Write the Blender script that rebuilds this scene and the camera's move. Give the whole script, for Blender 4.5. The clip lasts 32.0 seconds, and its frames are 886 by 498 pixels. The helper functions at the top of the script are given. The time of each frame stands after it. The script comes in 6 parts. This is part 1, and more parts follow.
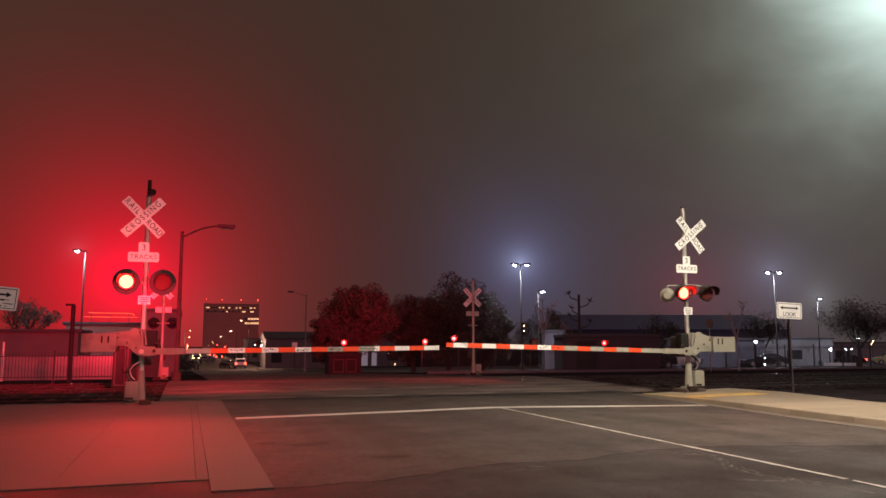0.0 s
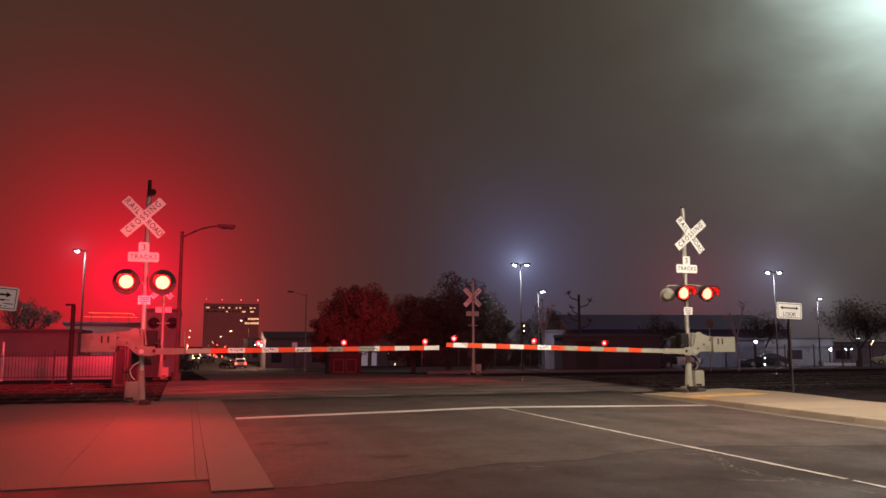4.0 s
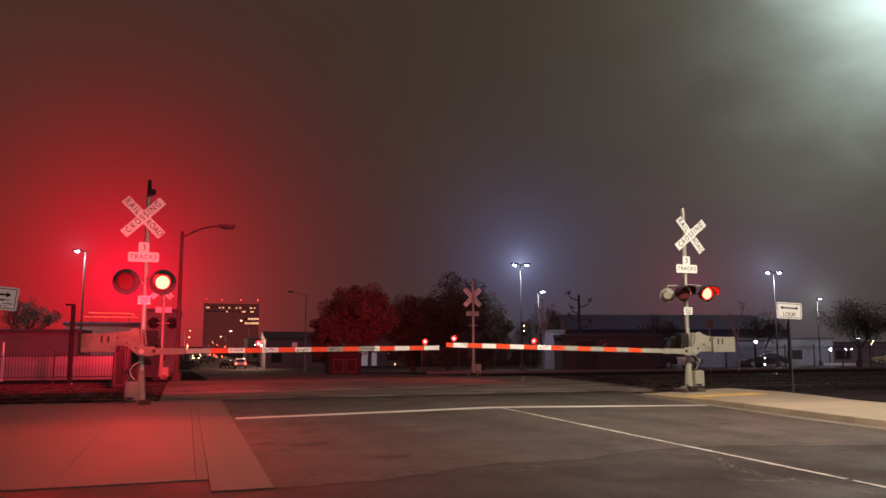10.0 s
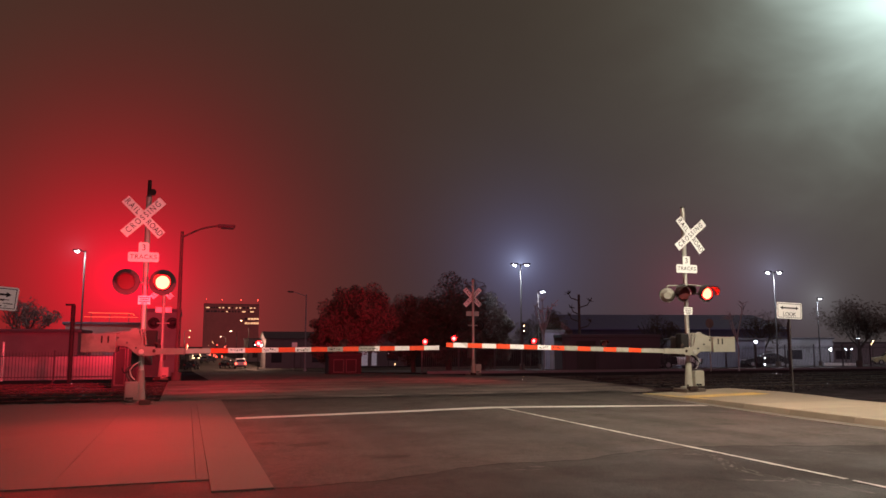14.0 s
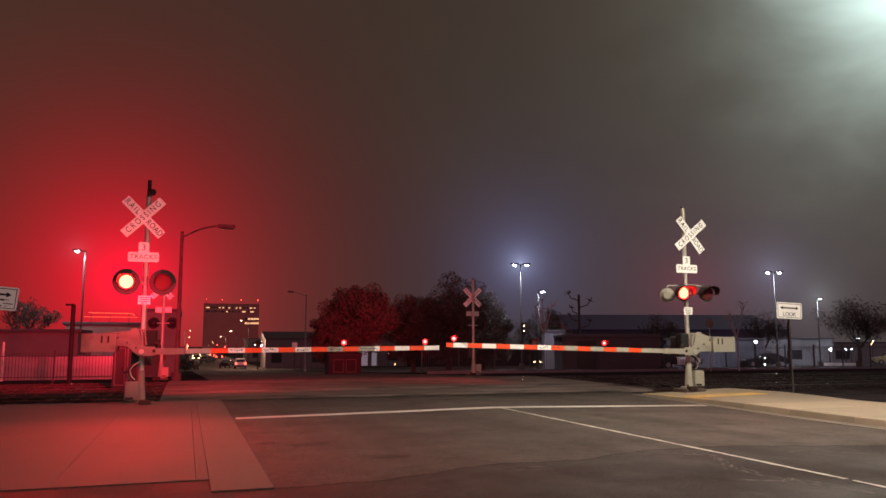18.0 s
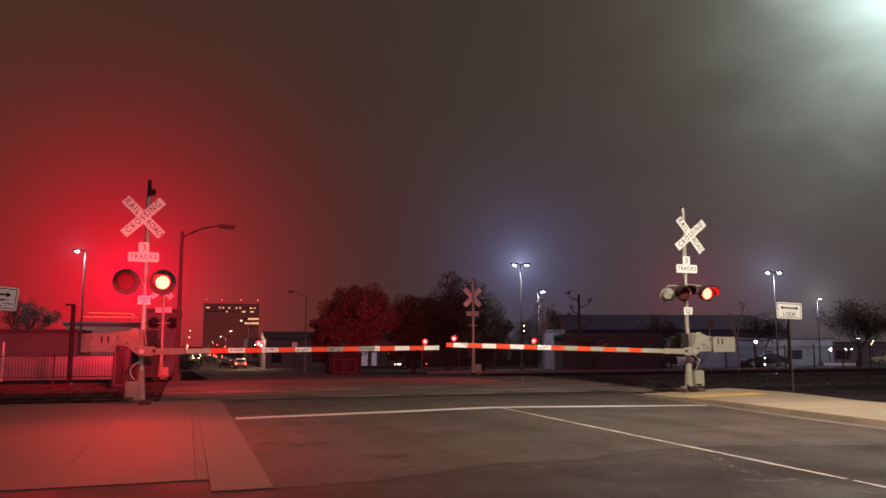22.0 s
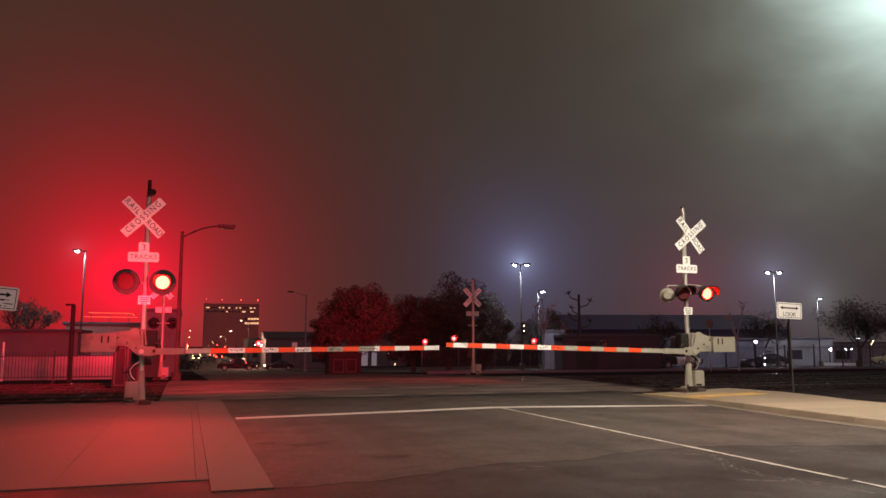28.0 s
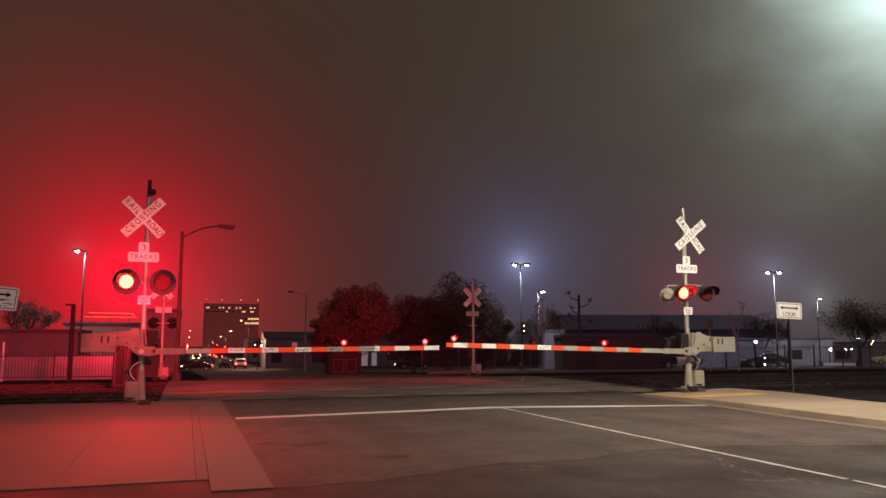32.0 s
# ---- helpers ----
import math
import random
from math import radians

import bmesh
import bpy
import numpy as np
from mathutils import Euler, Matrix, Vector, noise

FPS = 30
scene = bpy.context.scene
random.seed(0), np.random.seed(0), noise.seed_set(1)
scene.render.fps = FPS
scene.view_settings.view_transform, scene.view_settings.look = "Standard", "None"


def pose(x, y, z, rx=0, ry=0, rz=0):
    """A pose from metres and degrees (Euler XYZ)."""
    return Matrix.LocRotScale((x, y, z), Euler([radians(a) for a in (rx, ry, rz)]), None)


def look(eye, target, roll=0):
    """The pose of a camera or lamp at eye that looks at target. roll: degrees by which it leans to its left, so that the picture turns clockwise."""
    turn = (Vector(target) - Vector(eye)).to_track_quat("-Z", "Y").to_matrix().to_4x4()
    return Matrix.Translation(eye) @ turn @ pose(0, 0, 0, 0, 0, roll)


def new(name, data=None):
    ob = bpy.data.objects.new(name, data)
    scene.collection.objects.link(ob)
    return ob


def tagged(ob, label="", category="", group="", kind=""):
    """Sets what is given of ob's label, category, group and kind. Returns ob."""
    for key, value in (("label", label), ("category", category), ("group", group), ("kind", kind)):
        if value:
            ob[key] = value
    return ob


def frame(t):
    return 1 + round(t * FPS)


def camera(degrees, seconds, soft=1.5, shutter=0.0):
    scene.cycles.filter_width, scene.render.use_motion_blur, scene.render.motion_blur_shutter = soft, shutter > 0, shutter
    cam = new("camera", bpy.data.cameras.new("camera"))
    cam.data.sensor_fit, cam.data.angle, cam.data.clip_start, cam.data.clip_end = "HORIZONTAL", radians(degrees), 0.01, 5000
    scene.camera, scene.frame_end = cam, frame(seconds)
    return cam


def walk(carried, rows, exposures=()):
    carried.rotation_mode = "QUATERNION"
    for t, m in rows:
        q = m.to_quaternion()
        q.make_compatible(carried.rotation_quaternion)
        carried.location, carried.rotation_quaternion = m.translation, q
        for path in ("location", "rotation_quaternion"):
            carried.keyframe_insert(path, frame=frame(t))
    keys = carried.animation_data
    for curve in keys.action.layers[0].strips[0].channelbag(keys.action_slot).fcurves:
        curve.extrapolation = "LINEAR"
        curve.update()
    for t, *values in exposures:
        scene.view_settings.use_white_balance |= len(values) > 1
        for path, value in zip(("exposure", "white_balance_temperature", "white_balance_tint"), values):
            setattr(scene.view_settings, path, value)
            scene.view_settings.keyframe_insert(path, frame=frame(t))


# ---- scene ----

# Camera: it stands still on the kerb side of the street, x across the road, y along it.
cam = camera(59.93, 32.0, soft=1.6)
EYE = (0.0, 0.0, 1.45)
PITCH, YAW = radians(6.959), radians(18.32)
AIM = (math.sin(YAW) * math.cos(PITCH), math.cos(YAW) * math.cos(PITCH), 1.45 + math.sin(PITCH))
walk(cam, [(0.0, look(EYE, AIM)), (32.0, look(EYE, AIM))])


# ---------------------------------------------------------------- world and lights
def link(tree, a, b):
    tree.links.new(a, b)


def night_sky():
    """Low misty cloud over the town: brown-grey, with the glow round lamps and signals painted in."""
    world = bpy.data.worlds.new("night_sky")
    scene.world = world
    world.use_nodes = True
    nt = world.node_tree
    nt.nodes.clear()
    n = nt.nodes.new
    out, bg, tc = n("ShaderNodeOutputWorld"), n("ShaderNodeBackground"), n("ShaderNodeTexCoord")
    link(nt, bg.outputs[0], out.inputs[0])

    def painted_glow(direction, scale_deg, colour, noisy=0.0):
        dot = n("ShaderNodeVectorMath")
        dot.operation = "DOT_PRODUCT"
        dot.inputs[1].default_value = Vector(direction).normalized()
        link(nt, tc.outputs["Generated"], dot.inputs[0])
        ac = n("ShaderNodeMath")
        ac.operation = "ARCCOSINE"
        ac.use_clamp = False
        link(nt, dot.outputs["Value"], ac.inputs[0])
        mul = n("ShaderNodeMath")
        mul.operation = "MULTIPLY"
        mul.inputs[1].default_value = -1.0 / radians(scale_deg)
        link(nt, ac.outputs[0], mul.inputs[0])
        last = mul.outputs[0]
        if noisy:
            tex = n("ShaderNodeTexNoise")
            flat = n("ShaderNodeMapping")
            flat.inputs["Scale"].default_value = (1.0, 1.0, 1.7)
            tex.inputs["Scale"].default_value = 5.0
            tex.inputs["Detail"].default_value = 4.0
            tex.inputs["Distortion"].default_value = 0.35
            link(nt, tc.outputs["Generated"], flat.inputs["Vector"])
            link(nt, flat.outputs["Vector"], tex.inputs["Vector"])
            mad = n("ShaderNodeMath")
            mad.operation = "MULTIPLY_ADD"
            mad.inputs[1].default_value = noisy
            link(nt, tex.outputs["Fac"], mad.inputs[0])
            link(nt, last, mad.inputs[2])
            last = mad.outputs[0]
        ex = n("ShaderNodeMath")
        ex.operation = "EXPONENT"
        link(nt, last, ex.inputs[0])
        sc = n("ShaderNodeVectorMath")
        sc.operation = "SCALE"
        sc.inputs[0].default_value = colour
        link(nt, ex.outputs[0], sc.inputs["Scale"])
        return sc.outputs["Vector"]

    def add(a, b):
        v = n("ShaderNodeVectorMath")
        v.operation = "ADD"
        link(nt, a, v.inputs[0])
        link(nt, b, v.inputs[1])
        return v.outputs["Vector"]

    # cloud base: a little lighter and greyer low down, mottled
    tex = n("ShaderNodeTexNoise")
    tex.inputs["Scale"].default_value = 2.2
    tex.inputs["Detail"].default_value = 4.0
    link(nt, tc.outputs["Generated"], tex.inputs["Vector"])
    ramp = n("ShaderNodeValToRGB")
    ramp.color_ramp.elements[0].color = (0.024, 0.0212, 0.0125, 1)
    ramp.color_ramp.elements[1].color = (0.040, 0.0365, 0.0205, 1)
    link(nt, tex.outputs["Fac"], ramp.inputs[0])
    # red haze painted round the signal: the grey gives way to red there
    veil = painted_glow((-1.0, 19.5, 1.5), 14.0, (-0.9, -0.95, -0.92))
    keep = n("ShaderNodeVectorMath")
    keep.operation = "MULTIPLY_ADD"
    link(nt, veil, keep.inputs[0])
    link(nt, ramp.outputs["Color"], keep.inputs[1])
    link(nt, ramp.outputs["Color"], keep.inputs[2])
    total = keep.outputs["Vector"]
    total = add(total, painted_glow((0.66, 0.75, 0.05), 13.0, (0.023, 0.017, 0.037)))
    # bloom of the signals and the street lamp, painted as sky colour
    total = add(total, painted_glow((-1.65, 19.5, 1.5), 5.3, (0.95, 0.0005, 0.020)))
    total = add(total, painted_glow((-1.65, 19.5, 1.5), 17.0, (0.018, 0.001, 0.002)))
    total = add(total, painted_glow((12.4, 10.2, 6.9), 3.1, (0.56, 0.76, 0.73), 2.1))
    total = add(total, painted_glow((12.4, 10.2, 6.9), 7.0, (0.080, 0.080, 0.046), 1.3))
    total = add(total, painted_glow((-1.2, 19.5, 1.45), 1.7, (0.9, 0.0, 0.03)))
    total = add(total, painted_glow((13.4, 18.4, 1.5), 2.6, (0.085, 0.0, 0.012)))
    total = add(total, painted_glow((2.5, 100.0, 3.0), 4.5, (0.05, 0.022, 0.018)))
    # painted halos round the parking lot lamps
    total = add(total, painted_glow((24.5, 54.8, 6.15), 3.2, (0.055, 0.064, 0.165)))
    total = add(total, painted_glow((24.5, 54.8, 6.15), 0.7, (0.22, 0.26, 0.38)))
    total = add(total, painted_glow((50.5, 57.0, 6.45), 1.3, (0.085, 0.095, 0.15)))
    total = add(total, painted_glow((54.4, 55.7, 4.1), 1.0, (0.09, 0.095, 0.10)))
    total = add(total, painted_glow((-8.5, 66.4, 7.3), 0.5, (0.06, 0.04, 0.05)))
    # added bright patch behind the camera: reddish fill for whatever faces it
    total = add(total, painted_glow((0.1, -0.9, 0.45), 30.0, (0.62, 0.27, 0.35)))
    link(nt, total, bg.inputs["Color"])
    bg.inputs["Strength"].default_value = 1.0


night_sky()
scene.view_settings.exposure = 0.0


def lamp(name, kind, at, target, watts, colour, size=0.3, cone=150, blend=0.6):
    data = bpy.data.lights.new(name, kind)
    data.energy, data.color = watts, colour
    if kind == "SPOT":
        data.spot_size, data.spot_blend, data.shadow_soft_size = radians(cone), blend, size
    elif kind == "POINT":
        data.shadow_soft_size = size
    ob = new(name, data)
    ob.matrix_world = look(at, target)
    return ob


# the street lamp on the right, then an added fill behind the camera, aimed at the signs
lamp("street_lamp_and_fill_light", "SPOT", (11.3, 10.2, 8.8), (11.4, 11.8, 0), 6900, (1.0, 0.89, 0.72), 0.25, 150, 0.7)
lamp("street_lamp_and_fill_light", "SPOT", (-2.9, -18.0, 8.6), (0.5, 19.0, 4.2), 4200, (1.0, 0.82, 0.70), 0.25, 58, 1.0)
# the lit signal heads throw red light along the road, towards the camera
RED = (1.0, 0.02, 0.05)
lamp("signal_and_fill_light", "SPOT", (-1.05, 19.1, 2.88), (1.5, -20.0, 12.6), 3300, (1.0, 0.03, 0.025), 0.2, 138, 1.0)
lamp("signal_and_fill_light", "SPOT", (-1.05, 19.1, 2.88), (5.5, -20.0, 8.5), 1300, (1.0, 0.035, 0.025), 0.2, 72, 1.0)
# added red fill hanging in the air before the left heads
lamp("signal_and_fill_light", "POINT", (-1.05, 18.4, 2.5), (-1.05, 0, 2.5), 360, RED, 0.25)
# added red fill on the background, in place of the red haze over it
lamp("signal_and_fill_light", "SPOT", (-1.05, 20.6, 2.88), (-15.0, 50.0, 4.2), 17000, RED, 0.2, 76, 1.0)
lamp("signal_and_fill_light", "SPOT", (-1.05, 20.6, 2.88), (7.0, 50.0, 3.8), 12000, RED, 0.2, 62, 1.0)
lamp("signal_and_fill_light", "SPOT", (-1.05, 20.9, 3.1), (5.5, 36.0, 0.0), 3400, RED, 0.25, 104, 1.0)
# the right signal's own light, towards the camera
lamp("signal_and_fill_light", "SPOT", (13.3, 17.9, 2.85), (12.0, -4.0, 2.6), 500, RED, 0.2, 90, 1.0)
# more added red fill on the background, from the right and far masts
lamp("signal_and_fill_light", "SPOT", (13.5, 19.4, 2.85), (2.0, 44.0, 0.8), 9000, RED, 0.2, 44, 1.0)
lamp("signal_and_fill_light", "SPOT", (13.0, 19.4, 2.8), (30.0, 46.0, 2.0), 300, RED, 0.2, 64, 1.0)
lamp("signal_and_fill_light", "SPOT", (-1.05, 37.4, 2.4), (-11.0, 60.0, 6.5), 9000, RED, 0.2, 84, 1.0)
lamp("signal_and_fill_light", "SPOT", (13.9, 37.4, 2.4), (7.0, 60.0, 6.0), 9000, RED, 0.2, 58, 1.0)
# the town's lamps down the street and at the far corner
for at, watts in (((9.9, 138.0, 2.4), 2600), ((10.6, 171, 5.9), 1500), ((10.6, 213, 4.2), 1500), ((1.4, 230, 4.5), 2600), ((10.6, 272, 3.1), 4000), ((1.4, 290, 3.2), 4000)):
    lamp("town_and_fill_light", "POINT", at, (at[0], at[1] + 0.01, -9), watts, (1.0, 0.55, 0.38), 0.4)
# added red fill, no lamp there: blends the office block into the red haze
lamp("town_and_fill_light", "POINT", (20.0, 440, 6.0), (20, 441, 6), 9000, (1.0, 0.20, 0.17), 0.4)
# parking lot lamps beyond the tracks
for at, watts in (((26.3, 58.2, 7.8), 2600), ((37.2, 77.2, 6.9), 3000), ((53.0, 59.2, 7.9), 3400), ((76.4, 77.3, 6.9), 3800), ((-8.5, 67.4, 8.7), 2000)):
    lamp("lot_lamp_light", "SPOT", at, (at[0], at[1] + 0.01, 0), watts, (0.74, 0.84, 1.0), 0.25, 140 if at[0] == 26.3 else 174, 0.5)


# ---------------------------------------------------------------- materials
def material(name, colour, rough=0.7, metal=0.0, vary=0.25, scale=6.0, fine=60.0, bump=0.15, stain=None, stain_at=0.62, emit=0.0, emit_colour=None, by_object=False, gloss=0.5):
    m = bpy.data.materials.new(name)
    m.use_nodes = True
    nt = m.node_tree
    b = nt.nodes["Principled BSDF"]
    n = nt.nodes.new
    tc = n("ShaderNodeTexCoord")
    big, small = n("ShaderNodeTexNoise"), n("ShaderNodeTexNoise")
    for tex, s, d in ((big, scale, 4.0), (small, fine, 3.0)):
        tex.inputs["Scale"].default_value, tex.inputs["Detail"].default_value = s, d
        link(nt, tc.outputs["Object"], tex.inputs["Vector"])
    mixf = n("ShaderNodeMath")
    mixf.operation = "MULTIPLY_ADD"
    mixf.inputs[1].default_value = 0.45
    half = n("ShaderNodeMath")
    half.operation = "MULTIPLY"
    half.inputs[1].default_value = 0.55
    link(nt, big.outputs["Fac"], half.inputs[0])
    link(nt, small.outputs["Fac"], mixf.inputs[0])
    link(nt, half.outputs[0], mixf.inputs[2])
    ramp = n("ShaderNodeValToRGB")
    lo, hi = ramp.color_ramp.elements
    lo.position, hi.position = 0.3, 0.7
    lo.color = (*[c * (1 - vary) for c in colour], 1)
    hi.color = (*[min(1, c * (1 + vary)) for c in colour], 1)
    link(nt, mixf.outputs[0], ramp.inputs[0])
    col = ramp.outputs["Color"]
    if by_object:
        info = n("ShaderNodeObjectInfo")
        mr = n("ShaderNodeMapRange")
        mr.inputs["To Min"].default_value, mr.inputs["To Max"].default_value = 0.82, 1.12
        link(nt, info.outputs["Random"], mr.inputs["Value"])
        sc = n("ShaderNodeVectorMath")
        sc.operation = "SCALE"
        link(nt, col, sc.inputs[0])
        link(nt, mr.outputs[0], sc.inputs["Scale"])
        col = sc.outputs["Vector"]
    if stain:
        tex = n("ShaderNodeTexNoise")
        tex.inputs["Scale"].default_value, tex.inputs["Detail"].default_value = scale * 0.35, 6.0
        tex.inputs["Distortion"].default_value = 0.8
        link(nt, tc.outputs["Object"], tex.inputs["Vector"])
        mr = n("ShaderNodeMapRange")
        mr.inputs["From Min"].default_value, mr.inputs["From Max"].default_value = stain_at - 0.08, stain_at + 0.08
        link(nt, tex.outputs["Fac"], mr.inputs["Value"])
        mx = n("ShaderNodeMix")
        mx.data_type = "RGBA"
        link(nt, mr.outputs[0], mx.inputs["Factor"])
        link(nt, col, mx.inputs["A"])
        mx.inputs["B"].default_value = (*stain, 1)
        col = mx.outputs["Result"]
    link(nt, col, b.inputs["Base Color"])
    b.inputs["Roughness"].default_value, b.inputs["Metallic"].default_value = rough, metal
    b.inputs["Specular IOR Level"].default_value = gloss
    rr = n("ShaderNodeMapRange")
    rr.inputs["To Min"].default_value, rr.inputs["To Max"].default_value = max(0.03, rough - 0.12), min(1, rough + 0.12)
    link(nt, big.outputs["Fac"], rr.inputs["Value"])
    link(nt, rr.outputs[0], b.inputs["Roughness"])
    if bump:
        bp = n("ShaderNodeBump")
        bp.inputs["Strength"].default_value, bp.inputs["Distance"].default_value = bump, 0.02
        link(nt, small.outputs["Fac"], bp.inputs["Height"])
        link(nt, bp.outputs[0], b.inputs["Normal"])
    if emit:
        b.inputs["Emission Color"].default_value = (*(emit_colour or colour), 1)
        b.inputs["Emission Strength"].default_value = emit
    return m


def asphalt(name, colour, crack=0.6, patch=0.35):
    """Worn asphalt: stone speckle, broad worn and oily patches, streaks along the wheel tracks and fine cracks."""
    m = bpy.data.materials.new(name)
    m.use_nodes = True
    nt = m.node_tree
    b, n = nt.nodes["Principled BSDF"], nt.nodes.new
    tc = n("ShaderNodeTexCoord")

    def tex(scale, detail=4.0, stretch=(1, 1, 1), distortion=0.0):
        mp, t = n("ShaderNodeMapping"), n("ShaderNodeTexNoise")
        mp.inputs["Scale"].default_value = stretch
        t.inputs["Scale"].default_value, t.inputs["Detail"].default_value, t.inputs["Distortion"].default_value = scale, detail, distortion
        link(nt, tc.outputs["Object"], mp.inputs["Vector"])
        link(nt, mp.outputs["Vector"], t.inputs["Vector"])
        return t.outputs["Fac"]

    def spread(value, lo, hi, a, c):
        r = n("ShaderNodeMapRange")
        for key, v in (("From Min", lo), ("From Max", hi), ("To Min", a), ("To Max", c)):
            r.inputs[key].default_value = v
        link(nt, value, r.inputs["Value"])
        return r.outputs[0]

    def times(a, c):
        k = n("ShaderNodeMath")
        k.operation = "MULTIPLY"
        link(nt, a, k.inputs[0])
        link(nt, c, k.inputs[1])
        return k.outputs[0]

    speckle = tex(38, 5)
    value = spread(speckle, 0.32, 0.68, 0.6, 1.45)
    value = times(value, spread(tex(0.55, 6, (1, 1, 1), 0.7), 0.35, 0.65, 1 - patch, 1 + patch))
    value = times(value, spread(tex(0.9, 5, (1.6, 0.12, 1)), 0.35, 0.65, 0.8, 1.2))
    value = times(value, spread(tex(3.2, 6, (1, 1, 1), 1.2), 0.56, 0.70, 1.0, 0.72))
    value = times(value, spread(tex(9.0, 3), 0.3, 0.7, 0.85, 1.15))
    wob = n("ShaderNodeTexNoise")
    wob.inputs["Scale"].default_value, wob.inputs["Detail"].default_value = 1.6, 4
    link(nt, tc.outputs["Object"], wob.inputs["Vector"])
    off = n("ShaderNodeVectorMath")
    off.operation = "MULTIPLY_ADD"
    off.inputs[1].default_value = (0.9, 0.9, 0)
    link(nt, wob.outputs["Color"], off.inputs[0])
    link(nt, tc.outputs["Object"], off.inputs[2])
    vor = n("ShaderNodeTexVoronoi")
    vor.feature = "DISTANCE_TO_EDGE"
    vor.inputs["Scale"].default_value = 0.42
    link(nt, off.outputs["Vector"], vor.inputs["Vector"])
    value = times(value, spread(vor.outputs["Distance"], 0.004, 0.016, 1 - crack, 1.0))
    col = n("ShaderNodeVectorMath")
    col.operation = "SCALE"
    col.inputs[0].default_value = colour
    link(nt, value, col.inputs["Scale"])
    link(nt, col.outputs["Vector"], b.inputs["Base Color"])
    link(nt, spread(tex(0.8, 5), 0.35, 0.65, 0.72, 0.95), b.inputs["Roughness"])
    b.inputs["Specular IOR Level"].default_value = 0.3
    bp = n("ShaderNodeBump")
    bp.inputs["Strength"].default_value, bp.inputs["Distance"].default_value = 0.7, 0.012
    link(nt, speckle, bp.inputs["Height"])
    link(nt, bp.outputs[0], b.inputs["Normal"])
    return m


M_ASPHALT = asphalt("asphalt", (0.049, 0.041, 0.0345), 0.08, 0.12)
M_STAIN = material("dark_stain", (0.07, 0.055, 0.045), 0.85, 0, 0.35, 8, 60, 0.3)
M_SCUFF = material("scraped_asphalt", (0.085, 0.074, 0.064), 0.9, 0, 0.3, 5, 70, 0.3)
M_ASPHALT_OLD = asphalt("old_asphalt", (0.024, 0.0198, 0.0165), 0.15, 0.2)
M_CROSSING = material("crossing_panel", (0.145, 0.115, 0.10), 0.95, 0, 0.25, 1.2, 40, 0.3, (0.07, 0.06, 0.053), 0.58, by_object=True, gloss=0.12)
M_CONCRETE = material("concrete", (0.088, 0.068, 0.054), 0.85, 0, 0.14, 0.8, 60, 0.4, (0.078, 0.060, 0.048), 0.60, by_object=True)
M_PALE_CONCRETE = material("pale_concrete", (0.23, 0.19, 0.135), 0.85, 0, 0.18, 1.1, 60, 0.4, (0.205, 0.17, 0.12), 0.62, by_object=True)
M_GUTTER = material("worn_gutter_concrete", (0.105, 0.09, 0.072), 0.85, 0, 0.15, 0.9, 60, 0.4, (0.085, 0.072, 0.058), 0.6)
M_BALLAST = material("ballast", (0.034, 0.028, 0.031), 0.95, 0, 0.4, 2.5, 25, 0.6, (0.024, 0.021, 0.021), 0.58, gloss=0.0)
M_STRIPE = material("road_paint", (0.44, 0.42, 0.37), 0.7, 0, 0.16, 3, 60, 0.2, (0.24, 0.22, 0.19), 0.64)
M_YELLOW = material("yellow_paint", (0.48, 0.32, 0.075), 0.7, 0, 0.2, 3, 60, 0.2, (0.36, 0.25, 0.10), 0.60)
M_RAIL = material("rail_steel", (0.6, 0.58, 0.57), 0.11, 1.0, 0.1, 4, 50, 0.0)
M_STEEL = material("galvanised_steel", (0.42, 0.41, 0.36), 0.5, 0.6, 0.15, 5, 60, 0.05)
# weathered grey; on the left gate its darkness stands for weaker light
M_GREY_DIMMED_PAINT = material("weathered_dimmed_paint", (0.17, 0.15, 0.125), 0.7, 0.0, 0.2, 4, 60, 0.1, (0.10, 0.08, 0.065), 0.6)
M_CREAM = material("aged_silver_paint", (0.29, 0.28, 0.225), 0.55, 0.1, 0.14, 4, 60, 0.1, (0.32, 0.28, 0.21), 0.66)
M_WHITE = material("white_sheeting", (0.80, 0.80, 0.76), 0.30, 0, 0.04, 5, 60, 0.02, (0.70, 0.67, 0.60), 0.74)
M_ARM_WHITE = material("arm_white_sheeting", (0.88, 0.87, 0.84), 0.4, 0, 0.06, 4, 60, 0.03, (0.5, 0.47, 0.4), 0.70)
# grimy white sheeting, with its weaker reflection painted in as grey
M_ARM_GREY = material("arm_dimmed_sheeting", (0.34, 0.33, 0.28), 0.6, 0, 0.16, 6, 60, 0.05, (0.2, 0.18, 0.15), 0.62)
M_ARM_RED = material("arm_red_sheeting", (0.90, 0.085, 0.022), 0.4, 0, 0.1, 4, 60, 0.03)
M_BLACK = material("black_paint", (0.018, 0.017, 0.017), 0.75, 0, 0.2, 6, 60, 0.05, gloss=0.15)
M_LETTER = material("black_lettering", (0.02, 0.02, 0.02), 0.8, 0, 0.1, 6, 60, 0.0, gloss=0.05)
M_DARK = material("dark_metal", (0.052, 0.047, 0.046), 0.8, 0.1, 0.3, 5, 60, 0.1)
M_RUST = material("dark_rusty_iron", (0.042, 0.028, 0.023), 0.85, 0.1, 0.35, 5, 60, 0.2, gloss=0.2)
M_FENCE = material("black_iron", (0.055, 0.05, 0.055), 0.5, 0.4, 0.2, 5, 60, 0.05)
M_BARK = material("bark", (0.05, 0.04, 0.034), 0.9, 0, 0.35, 5, 40, 0.6)
